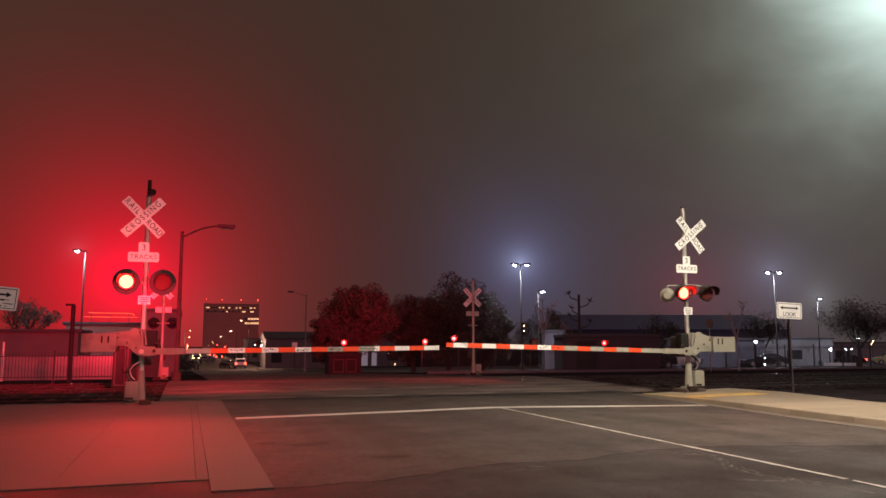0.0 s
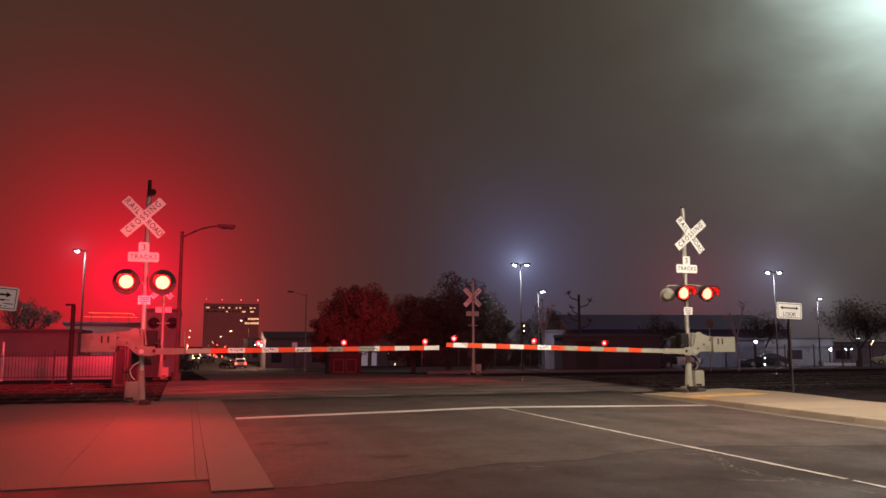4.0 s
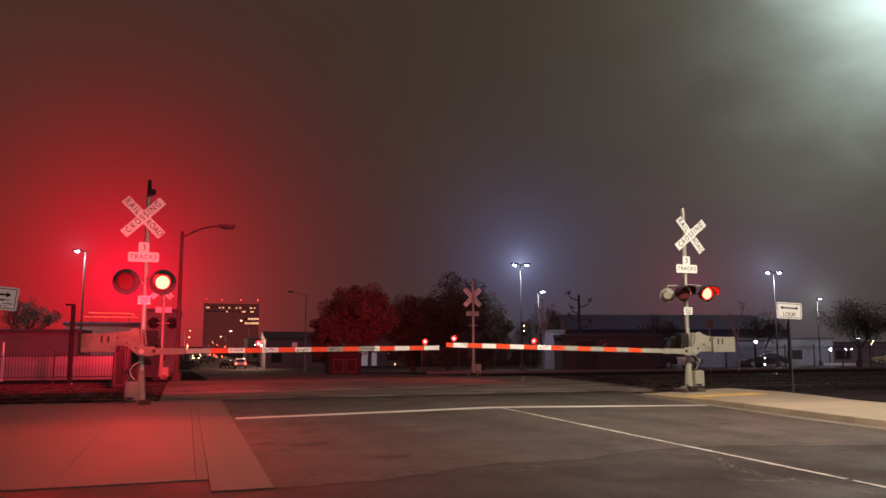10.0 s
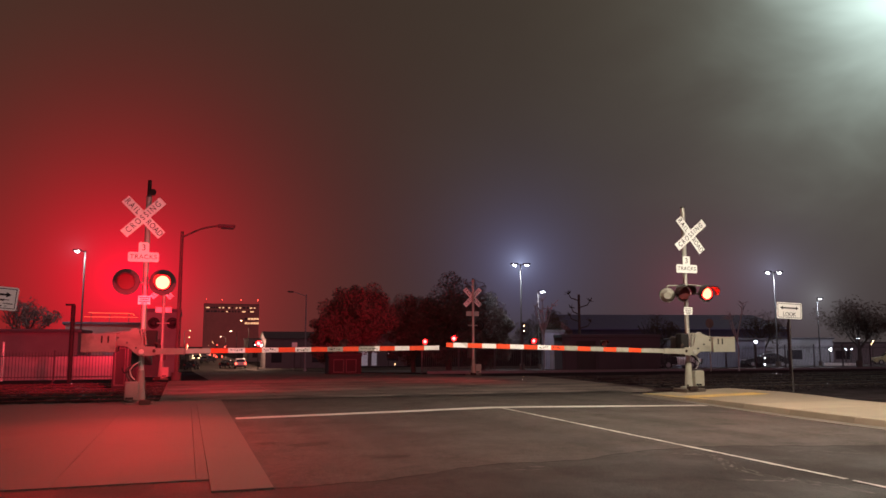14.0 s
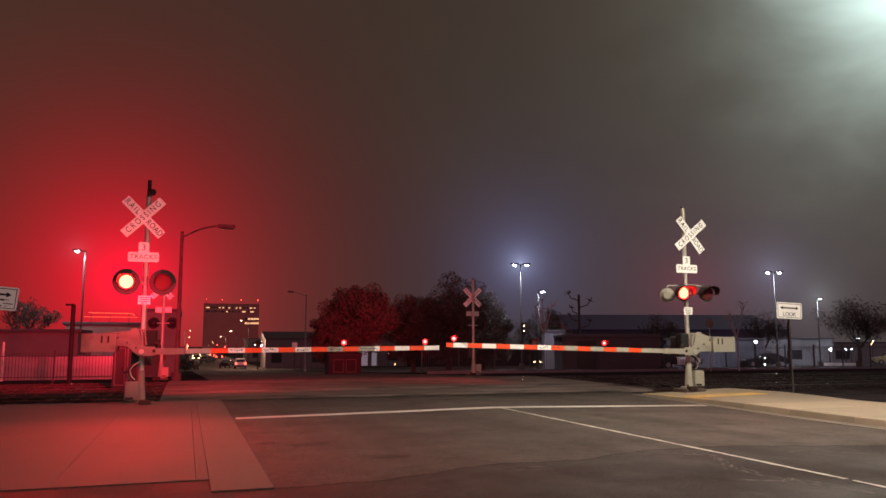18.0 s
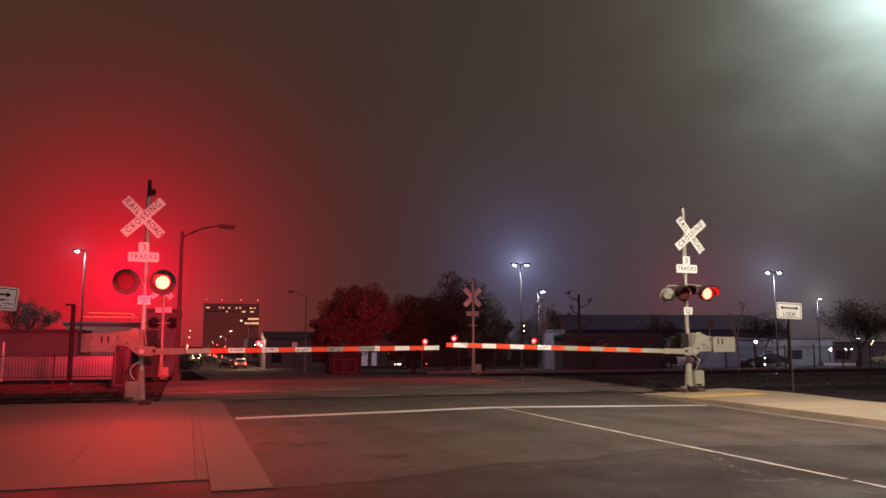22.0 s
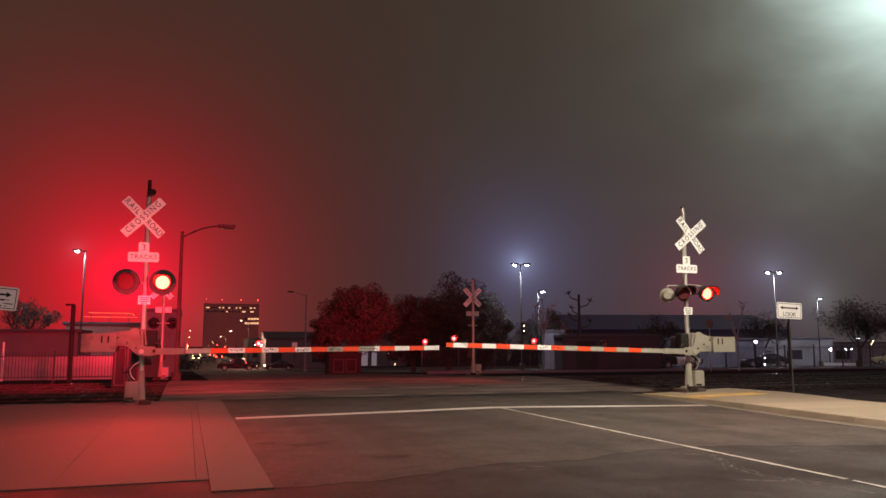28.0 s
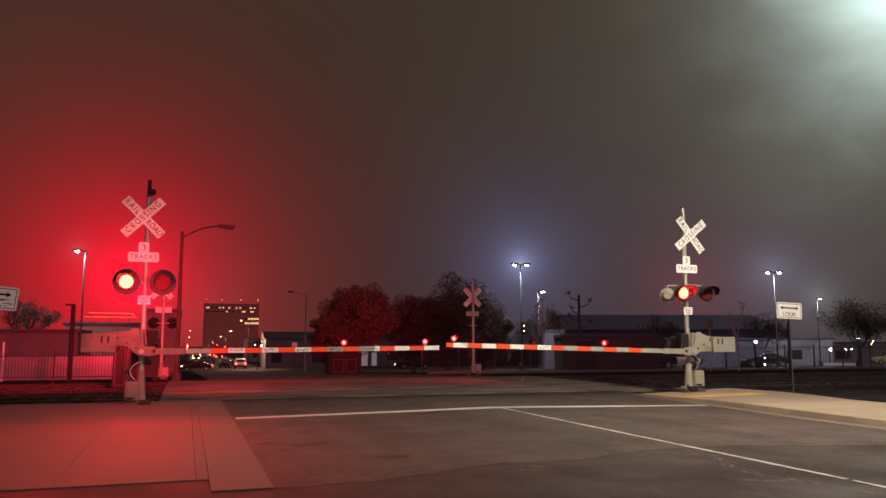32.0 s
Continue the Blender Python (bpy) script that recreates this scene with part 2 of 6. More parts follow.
M_LEAF = material("leaves", (0.072, 0.056, 0.046), 0.8, 0, 0.4, 2.0, 20, 0.0, gloss=0.1)
M_TWIG = material("twigs", (0.36, 0.36, 0.38), 0.85, 0, 0.3, 5, 40, 0.2)
M_RUBBER = material("tyre_rubber", (0.02, 0.02, 0.02), 0.85, 0, 0.2, 6, 50, 0.1)
M_GLASS = material("tinted_glass", (0.03, 0.03, 0.035), 0.12, 0, 0.1, 6, 50, 0.0)
M_RIM = material("wheel_rim", (0.35, 0.35, 0.36), 0.35, 0.8, 0.1, 6, 50, 0.0)
M_WALL_MID = material("dull_wall", (0.14, 0.135, 0.165), 0.85, 0, 0.2, 0.9, 20, 0.1, (0.10, 0.095, 0.115), 0.58)
M_WALL_GREY = material("grey_wall", (0.22, 0.21, 0.22), 0.85, 0, 0.15, 1.2, 30, 0.1, (0.16, 0.15, 0.15), 0.6)
M_WALL_DARK = material("dark_wall", (0.14, 0.122, 0.13), 0.85, 0, 0.2, 1.2, 30, 0.1)
M_WALL_BRICK = material("brown_wall", (0.18, 0.12, 0.10), 0.85, 0, 0.2, 1.2, 30, 0.1)
M_WALL_RED = material("red_stone_wall", (0.30, 0.14, 0.13), 0.85, 0, 0.15, 0.3, 8, 0.1)
M_ROOF_BLUE = material("blue_metal_roof", (0.07, 0.075, 0.19), 0.55, 0.2, 0.15, 1.0, 20, 0.05)
M_STORE = material("dark_store_wall", (0.075, 0.062, 0.072), 0.85, 0, 0.2, 1.2, 30, 0.1)
M_LAMP_PAINT = material("dull_lamp_paint", (0.065, 0.055, 0.05), 0.8, 0, 0.15, 4, 40, 0.05, gloss=0.1)
M_BLUE_WALL = material("dark_blue_cladding", (0.045, 0.048, 0.085), 0.7, 0.1, 0.2, 1.0, 20, 0.05)
M_ROOF_DARK = material("dark_roof", (0.075, 0.07, 0.078), 0.85, 0, 0.2, 1.0, 20, 0.1)
M_LENS_OFF = material("dark_red_lens", (0.07, 0.004, 0.004), 0.65, 0, 0.1, 20, 60, 0.0)
M_LENS = material("lit_red_lens", (1.0, 0.1, 0.05), 0.4, 0, 0.0, 20, 60, 0, emit=110, emit_colour=(1.0, 0.012, 0.0055))
# added red glow round the lens edge, in place of bloom
M_BLOOM_RING = material("red_bloom_ring", (1.0, 0.03, 0.03), 0.4, 0, 0.0, 20, 60, 0, emit=6, emit_colour=(1.0, 0.006, 0.012))
M_ARM_LENS = material("lit_arm_lens", (1.0, 0.1, 0.05), 0.4, 0, 0.0, 20, 60, 0, emit=45, emit_colour=(1.0, 0.022, 0.020))
M_VISOR_IN = material("red_visor", (0.028, 0.010, 0.008), 0.7, 0, 0.1, 20, 60, 0)
M_LED = material("lamp_led", (0.9, 0.95, 1.0), 0.4, 0, 0.0, 20, 60, 0, emit=45, emit_colour=(0.80, 0.88, 1.0))
M_WARM = material("lamp_warm", (1.0, 0.8, 0.5), 0.4, 0, 0.0, 20, 60, 0, emit=16, emit_colour=(1.0, 0.62, 0.28))
M_WINDOW_LIT = material("lit_window", (1.0, 0.8, 0.5), 0.4, 0, 0.0, 20, 60, 0, emit=1.1, emit_colour=(1.0, 0.54, 0.27))
M_DOOR_LIT = material("lit_door_glass", (0.7, 0.75, 0.8), 0.3, 0, 0.1, 3, 60, 0, emit=0.10, emit_colour=(0.75, 0.8, 0.95))
M_NEON = material("neon_strip", (1.0, 0.2, 0.1), 0.4, 0, 0.0, 20, 60, 0, emit=1.6, emit_colour=(1.0, 0.10, 0.03))
M_TAIL = material("tail_light", (0.8, 0.02, 0.02), 0.4, 0, 0.0, 20, 60, 0, emit=16, emit_colour=(1.0, 0.05, 0.03))
M_TAIL_OFF = material("tail_light_unlit", (0.25, 0.02, 0.02), 0.3, 0, 0.0, 20, 60, 0)
M_HEAD = material("head_light", (1, 1, 1), 0.3, 0, 0.0, 20, 60, 0, emit=9, emit_colour=(1.0, 0.66, 0.34))
M_HEAD_OFF = material("head_light_unlit", (0.5, 0.5, 0.5), 0.15, 0, 0.0, 20, 60, 0)
M_PAINT_WHITE = material("white_car_paint", (0.75, 0.74, 0.73), 0.25, 0, 0.04, 4, 40, 0)
M_PAINT_DARK = material("dark_car_paint", (0.022, 0.02, 0.022), 0.25, 0.2, 0.1, 4, 40, 0)
M_PAINT_CREAM = material("pale_yellow_car_paint", (0.42, 0.38, 0.20), 0.3, 0, 0.05, 4, 40, 0)
M_PAINT_GREY = material("grey_car_paint", (0.14, 0.14, 0.15), 0.25, 0.3, 0.1, 4, 40, 0)
M_PAINT_RED = material("dark_red_car_paint", (0.16, 0.02, 0.02), 0.25, 0.2, 0.1, 4, 40, 0)


# ---------------------------------------------------------------- mesh helpers
def box(bm, x0, x1, y0, y1, z0, z1, m=None, bevel=0.0):
    r = bmesh.ops.create_cube(bm, size=1.0)
    vs = r["verts"]
    bmesh.ops.scale(bm, vec=(x1 - x0, y1 - y0, z1 - z0), verts=vs)
    bmesh.ops.translate(bm, vec=((x0 + x1) / 2, (y0 + y1) / 2, (z0 + z1) / 2), verts=vs)
    if bevel:
        es = list({e for v in vs for e in v.link_edges})
        r = bmesh.ops.bevel(bm, geom=es, offset=bevel, segments=2, affect="EDGES", profile=0.5)
        vs = list({v for f in r["faces"] for v in f.verts} | {v for v in vs if v.is_valid})
    if m is not None:
        bmesh.ops.transform(bm, matrix=m, verts=vs)
    return bm


def rod(bm, p0, p1, r0, r1=None, seg=10, caps=True):
    p0, p1 = Vector(p0), Vector(p1)
    r1 = r0 if r1 is None else r1
    d = p1 - p0
    q = d.to_track_quat("Z", "Y").to_matrix().to_4x4()
    m = Matrix.Translation((p0 + p1) / 2) @ q
    bmesh.ops.create_cone(bm, cap_ends=caps, cap_tris=False, segments=seg, radius1=r0, radius2=r1, depth=d.length, matrix=m)
    return bm


def tube(bm, pts, radii, seg=8):
    for a, b, ra, rb in zip(pts[:-1], pts[1:], radii[:-1], radii[1:]):
        rod(bm, a, b, ra, rb, seg)
    return bm


def prism(bm, pts, y0, y1, bevel=0.0):
    """A polygon in x, z pushed along y."""
    front = [bm.verts.new((x, y0, z)) for x, z in pts]
    back = [bm.verts.new((x, y1, z)) for x, z in pts]
    faces = [bm.faces.new(front), bm.faces.new(back[::-1])]
    for i in range(len(pts)):
        j = (i + 1) % len(pts)
        faces.append(bm.faces.new((front[j], front[i], back[i], back[j])))
    bmesh.ops.recalc_face_normals(bm, faces=faces)
    if bevel:
        es = list({e for v in front + back for e in v.link_edges})
        bmesh.ops.bevel(bm, geom=es, offset=bevel, segments=2, affect="EDGES", profile=0.5)
    return bm


def round_plate(bm, x0, x1, z0, z1, r, y0, y1):
    """A sign plate in x, z with rounded corners."""
    pts = []
    for cx, cz, a0 in ((x1 - r, z1 - r, 0), (x0 + r, z1 - r, 90), (x0 + r, z0 + r, 180), (x1 - r, z0 + r, 270)):
        pts += [(cx + r * math.cos(radians(a0 + 22.5 * k)), cz + r * math.sin(radians(a0 + 22.5 * k))) for k in range(5)]
    return prism(bm, pts, y0, y1)


def ball(bm, c, r, squash=(1, 1, 1), seg=14):
    m = Matrix.Translation(c) @ Matrix.Diagonal((*squash, 1))
    bmesh.ops.create_uvsphere(bm, u_segments=seg, v_segments=max(6, seg // 2), radius=r, matrix=m)
    return bm


def B():
    return bmesh.new()


def mesh_of(name, bm, mat, smooth=False):
    me = bpy.data.meshes.new(name)
    bm.to_mesh(me)
    bm.free()
    me.materials.append(mat)
    if smooth:
        for p in me.polygons:
            p.use_smooth = True
    return me


def part(name, bm, mat, parent, label="", at=None, smooth=False, kind=""):
    me = bm if isinstance(bm, bpy.types.Mesh) else mesh_of(name, bm, mat, smooth)
    ob = new(name, me)
    ob.parent = parent
    if at is not None:
        ob.matrix_basis = at
    return tagged(ob, label, kind=kind)


def thing(name, at, label, category, group="", kind=""):
    ob = new(name)
    ob.matrix_basis = at
    return tagged(ob, label, category, group, kind)


def solo(name, bm, mat, label, category, at=None, group="", kind="", smooth=False):
    ob = new(name, mesh_of(name, bm, mat, smooth))
    if at is not None:
        ob.matrix_basis = at
    return tagged(ob, label, category, group, kind)


LETTERS = {}


def letters(text, size, mat=None, spacing=1.0):
    key = (text, size, spacing)
    if key not in LETTERS:
        cu = bpy.data.curves.new("lettering", "FONT")
        cu.space_character = spacing
        cu.body, cu.size, cu.align_x, cu.align_y, cu.extrude, cu.offset = text, size, "CENTER", "CENTER", 0.0015, 0.0
        ob = bpy.data.objects.new("lettering", cu)
        scene.collection.objects.link(ob)
        me = bpy.data.meshes.new_from_object(ob.evaluated_get(bpy.context.evaluated_depsgraph_get()))
        bpy.data.objects.remove(ob)
        me.materials.clear()
        me.materials.append(mat or M_LETTER)
        LETTERS[key] = me
    return LETTERS[key]


# ---------------------------------------------------------------- ground
def fall(y):
    """Height of the land: level up to the far side of the tracks, then falling to the lower town."""
    if y < 31.5:
        return 0.0
    if y < 125:
        return -0.0305 * (y - 31.5)
    return -2.852 - 0.002 * (y - 125)


def crown(x, y):
    side = max(0.0, 1 - abs(x - 6.35) / 5.5)
    return 0.085 * side * max(0.0, min(1.0, (20.5 - y) / 3.0))


def ramp(y, stops):
    for (y0, a), (y1, b) in zip(stops[:-1], stops[1:]):
        if y <= y1:
            return a + (b - a) * max(0.0, (y - y0) / (y1 - y0))
    return stops[-1][1]


def seam(x):
    """Ragged joint between the older asphalt and the newer."""
    return ramp(x, ((0.8, 8.05), (2.1, 8.1), (3.4, 8.6), (4.5, 8.45), (5.5, 8.8), (7.0, 8.83), (9.2, 8.4), (12.5, 8.3))) + 0.03 * math.sin(x * 9) + 0.02 * math.sin(x * 23 + 1)


def sheet(name, xs, ys, height, mat, label, category):
    bm = B()
    rows = [[bm.verts.new((x, seam(x) if abs(y - 8.7) < 0.01 else y, height(x, y))) for x in xs] for y in ys]
    for r0, r1 in zip(rows[:-1], rows[1:]):
        for i in range(len(xs) - 1):
            bm.faces.new((r0[i], r0[i + 1], r1[i + 1], r1[i]))
    return solo(name, bm, mat, label, category, kind="structure", smooth=True)


YS = [-60, -20, -5, 0, 4, 8, 12, 14, 16, 17.5, 18.5, 19.5, 20.5, 24, 28, 30, 31.5, 37, 45, 60, 80, 100, 125, 160, 220, 320, 500, 800, 1400]
sheet("ground", [-700, -200, -60, -20, 0, 6, 12, 20, 60, 200, 700], YS, lambda x, y: fall(y) - 0.03 - (0.12 if y > 900 else 0), M_BALLAST, "dark gravel and bare earth around the rail tracks", "ground")
sheet("road", [0.89 + 11.6 * i / 120 for i in range(121)], [8.7] + [y for y in YS if 8.8 < y <= 21], lambda x, y: crown(x, y), M_ASPHALT, "worn dark asphalt road with a slight crown", "road")
sheet("old_road", [0.89 + 11.6 * i / 120 for i in range(121)], [y for y in YS if y < 8.02] + [8.7], lambda x, y: crown(x, y) - 0.004, M_ASPHALT_OLD, "older, darker cracked asphalt road", "road")
sheet("far_road", [0.89 + 11.71 * i / 4 for i in range(5)], [30.6] + [y for y in YS if y > 30.7], lambda x, y: fall(y) + 0.01, M_ASPHALT, "asphalt street running away beyond the tracks", "road")
sheet("cross_street", [-90, -40, 0.88], [112, 118, 125, 134], lambda x, y: fall(y) + 0.006, M_ASPHALT, "asphalt cross street beyond the tracks", "road")
sheet("cross_street", [12.61, 40, 120], [112, 118, 125, 134], lambda x, y: fall(y) + 0.006, M_ASPHALT, "asphalt cross street beyond the tracks", "road")
sheet("driveway", [-40, -12, -4, 0.885], [-40, -10, 0, 4, 8.02], lambda x, y: 0.0, M_ASPHALT_OLD, "patched dark asphalt apron beside the footway", "driveway")
sheet("driveway", [-40, -12, -4, 0.284], [8.022, 8.4, 8.746], lambda x, y: 0.0, M_ASPHALT_OLD, "patched dark asphalt apron beside the footway", "driveway")
sheet("parking_lot", [14, 30, 60, 130], [52, 60, 80, 108], lambda x, y: fall(y) + 0.008, M_ASPHALT, "asphalt parking lot behind the iron fence", "parking lot")

# ---------------------------------------------------------------- footways, markings, tracks
def slab_mesh(x0, x1, y0, y1, z0, z1, mat):
    bm = B()
    box(bm, x0, x1, y0, y1, z0, z1, None, 0.004)
    return mesh_of("slab", bm, mat)


def footways():
    near = thing("pavement_near", pose(0, 0, 0), "worn concrete footway in large slabs, lit red", "pavement", kind="structure")
    for x0, x1, y0, y1 in ((-12, -6.2, 8.75, 14.6), (-12, -6.2, 14.604, 19.2), (-6.196, -1.26, 8.75, 19.2), (-1.256, 0.145, 8.75, 19.2), (0.149, 0.278, 8.75, 19.2), (-12, -1.26, 19.204, 20.6), (-1.256, 0.278, 19.204, 20.6)):
        part("slab", slab_mesh(x0, x1, y0, y1, -0.12, 0.012, M_CONCRETE), None, near)
    part("kerb", slab_mesh(0.282, 0.885, 8.05, 20.6, -0.12, 0.014, M_CONCRETE), None, near, "wide flush concrete kerb")
    right = thing("pavement_right", pose(0, 0, 0), "pale concrete footway with a rounded kerb", "pavement", kind="structure")
    stations = [-20, -14, -10, -6.5, -3.5, -0.5, 2.5, 5.5, 8.5, 11.0, 12.7, 14.3, 15.9, 17.4, 19.2]
    for y0, y1 in zip(stations[:-1], stations[1:]):
        a, b = kerb_x(y0), kerb_x(y1)
        k0, k1 = kerb_top(y0), kerb_top(y1)
        for nm, inner0, inner1, outer0, outer1, tops in (("kerb", a, b, a + 0.17, b + 0.17, (k0, k0, k1, k1)), ("slab", a + 0.175, b + 0.175, back_x(y0), back_x(y1), (k0 - 0.005, 0.13, 0.13, k1 - 0.005))):
            bm = B()
            pts = ((inner0, y0 + 0.004), (outer0, y0 + 0.004), (outer1, y1 - 0.004), (inner1, y1 - 0.004))
            batter = (0.07, 0, 0, 0.07) if nm == "kerb" else (0, 0, 0, 0)
            lo = [bm.verts.new((x - d, y, -0.1)) for (x, y), d in zip(pts, batter)]
            hi = [bm.verts.new((x, y, z)) for (x, y), z in zip(pts, tops)]
            bm.faces.new(hi)
            bm.faces.new(lo[::-1])
            for i in range(4):
                j = (i + 1) % 4
                bm.faces.new((lo[i], lo[j], hi[j], hi[i]))
            bmesh.ops.bevel(bm, geom=[e for e in bm.edges if all(v.co.z > 0 for v in e.verts)], offset=0.015 if nm == "kerb" else 0.006, segments=2, affect="EDGES", profile=0.5)
            part(nm, bm, M_PALE_CONCRETE, right)
    for y0, y1 in zip(stations[4:-1], stations[5:]):
        bm = B()
        wide0, wide1 = 0.46 - 0.004 * y0, 0.46 - 0.004 * y1
        quad = ((kerb_x(y0) - wide0, y0), (kerb_x(y0) - 0.002, y0), (kerb_x(y1) - 0.002, y1 - 0.006), (kerb_x(y1) - wide1, y1 - 0.006))
        lo = [bm.verts.new((x, y, -0.08)) for x, y in quad]
        hi = [bm.verts.new((x, y, crown(x, y) + 0.009)) for x, y in quad]
        bm.faces.new(hi)
        for i in range(4):
            bm.faces.new((lo[i], lo[(i + 1) % 4], hi[(i + 1) % 4], hi[i]))
        part("gutter", bm, M_GUTTER, right, "narrow concrete gutter strip")
    bm = B()
    z0, z1 = kerb_top(16.9) - 0.001, 0.134
    x0, x1 = 12.22, 14.5
    f0, f1 = (x0 - 12.2) / 3.1, (x1 - 12.2) / 3.1
    bm.faces.new([bm.verts.new(p) for p in ((x0, 16.62, 0.012 + z0 + (z1 - z0) * f0), (x1, 16.62, 0.012 + z0 + (z1 - z0) * f1), (x1, 17.3, 0.009 + z0 + (z1 - z0) * f1), (x0, 17.3, 0.004 + z0 + (z1 - z0) * f0))])
    part("warning_strip", bm, M_YELLOW, right, "worn yellow tactile warning strip")
    bm = B()
    for y0, y1 in ((15.9, 17.4), (17.4, 19.2)):
        vs = [bm.verts.new((x, y, kerb_top(y) + 0.004)) for x, y in ((kerb_x(y0) + 0.004, y0), (kerb_x(y0) + 0.166, y0), (kerb_x(y1) + 0.166, y1), (kerb_x(y1) + 0.004, y1))]
        bm.faces.new(vs)
    part("kerb_paint", bm, M_YELLOW, right, "worn yellow kerb paint")


def kerb_top(y):
    return ramp(y, ((-20, 0.135), (13.5, 0.135), (15.9, 0.10), (17.4, 0.06), (19.2, 0.03)))


def kerb_x(y):
    return ramp(y, ((-20, 11.42), (11.4, 11.42), (13, 11.55), (15, 11.85), (17, 12.02), (19.2, 12.3)))


def back_x(y):
    return ramp(y, ((-20, 14.8), (14.3, 14.8), (16.9, 15.5), (19.2, 15.2)))


footways()
bm = B()
box(bm, -4.2, -3.35, 14.6, 15.7, 0.0, 0.017, None, 0.004)
solo("access_cover", bm, M_RUST, "dark rusty access cover set in the footway", "access cover")


def marking(name, pts, label):
    """A thin painted band that follows the road's crown: a centre line given by x, y pairs and a width."""
    bm = B()
    rows = []
    for (xa, ya), (xb, yb) in pts:
        rows.append((bm.verts.new((xa, ya, crown(xa, ya) + 0.006)), bm.verts.new((xb, yb, crown(xb, yb) + 0.006))))
    for a, b in zip(rows[:-1], rows[1:]):
        bm.faces.new((a[0], a[1], b[1], b[0]))
    bmesh.ops.recalc_face_normals(bm, faces=bm.faces[:])
    for f in bm.faces:
        if f.normal.z < 0:
            f.normal_flip()
    return solo(name, bm, M_STRIPE, label, "road marking", kind="structure")


marking("stop_line", [((0.95 + 10.5 * i / 20, 15.72 - 0.25 * i / 20), (0.95 + 10.5 * i / 20, 15.36 - 0.25 * i / 20)) for i in range(21)], "worn white stop line across the road")
for y0, y1 in ((-6.0, 6.2), (6.28, 15.25)):
    n = 90
    edge = [(y0 + (y1 - y0) * i / n, 0.008 * math.sin(i * 1.7) + 0.005 * math.sin(i * 0.43), 0.007 * math.sin(i * 2.3 + 1) + 0.005 * math.sin(i * 0.61)) for i in range(n + 1)]
    marking("lane_line", [((6.322 + a, y), (6.388 + b, y)) for y, a, b in edge], "thin worn white line along the road")

TRACKS = (22.2, 25.6, 29.0)


def railway():
    for yc in TRACKS:
        tr = thing("railway_track", pose(0, yc, 0), "steel rails on dark ballast, flush at the crossing", "railway track", "rail tracks")
        for dy in (-0.7525, 0.7525):
            bm = B()
            prof = [(-0.065, -0.10), (0.065, -0.10), (0.065, -0.09), (0.012, -0.07), (0.012, -0.01), (0.036, 0.0), (0.036, 0.028), (-0.036, 0.028), (-0.036, 0.0), (-0.012, -0.01), (-0.012, -0.07), (-0.065, -0.09)]
            vs = [[bm.verts.new((x, dy + a, z)) for a, z in prof] for x in (-160, 160)]
            for i in range(len(prof)):
                j = (i + 1) % len(prof)
                bm.faces.new((vs[0][i], vs[0][j], vs[1][j], vs[1][i]))
            bmesh.ops.recalc_face_normals(bm, faces=bm.faces[:])
            rail = part("rail", bm, M_RUST, tr)
            bm = B()
            head = [(0.026 - 0.0052 * q, 0.0325 - (0.026 - 0.0052 * q) ** 2 / 0.3) for q in range(11)]
            vs = [[bm.verts.new((x, dy + a, z)) for a, z in head] for x in (-160, 160)]
            for i in range(len(head) - 1):
                bm.faces.new((vs[0][i], vs[0][i + 1], vs[1][i + 1], vs[1][i]))
            for f in bm.faces:
                f.normal_update()
                if f.normal.z < 0:
                    f.normal_flip()
            part("running_surface", bm, M_RAIL, rail, "polished rail head", smooth=True)
        me = None
        sleeper = B()
        box(sleeper, -0.11, 0.11, -1.3, 1.3, -0.15, -0.02)
        me = mesh_of("sleeper", sleeper, M_RUST)
        for i in range(48):
            x = -14.5 + 0.62 * i if i < 24 else 13.8 + 0.62 * (i - 24)
            part("sleeper", me, None, tr, at=pose(x, 0, 0))
        panel_w = (14.9) / 5
        for y0, y1 in ((-1.62, -0.80), (-0.69, 0.69), (0.80, 1.62)):
            bm = B()
            box(bm, 0.006, panel_w - 0.006, y0, y1, -0.1, 0.028, None, 0.008)
            me = mesh_of("panel", bm, M_CROSSING)
            for i in range(5):
                part("panel", me, None, tr, at=pose(-0.6 + i * panel_w, 0, 0))
    bm = B()
    for y0, y1 in ((20.62, TRACKS[0] - 1.63), (TRACKS[0] + 1.63, TRACKS[1] - 1.63), (TRACKS[1] + 1.63, TRACKS[2] - 1.63), (TRACKS[2] + 1.63, 31.2)):
        if y1 - y0 > 0.05:
            box(bm, -0.6, 14.3, y0, y1, -0.1, 0.018)
    solo("crossing_apron", bm, M_ASPHALT, "asphalt between the tracks at the crossing", "road", kind="structure")

    bm = B()
    n = 40
    ragged = [(0.9 + 11.5 * i / n, 0.03 * math.sin(i * 1.9), 0.04 * math.sin(i * 2.7 + 1)) for i in range(n + 1)]
    rows = [(bm.verts.new((x, 20.22 + a, crown(x, 20.2) + 0.007)), bm.verts.new((x, 20.56 + b, 0.024))) for x, a, b in ragged]
    for p, q in zip(rows[:-1], rows[1:]):
        bm.faces.new((p[0], q[0], q[1], p[1]))
    solo("tar_joint", bm, M_ASPHALT_OLD, "ragged dark tar joint between road and crossing", "tar joint", kind="structure")


railway()


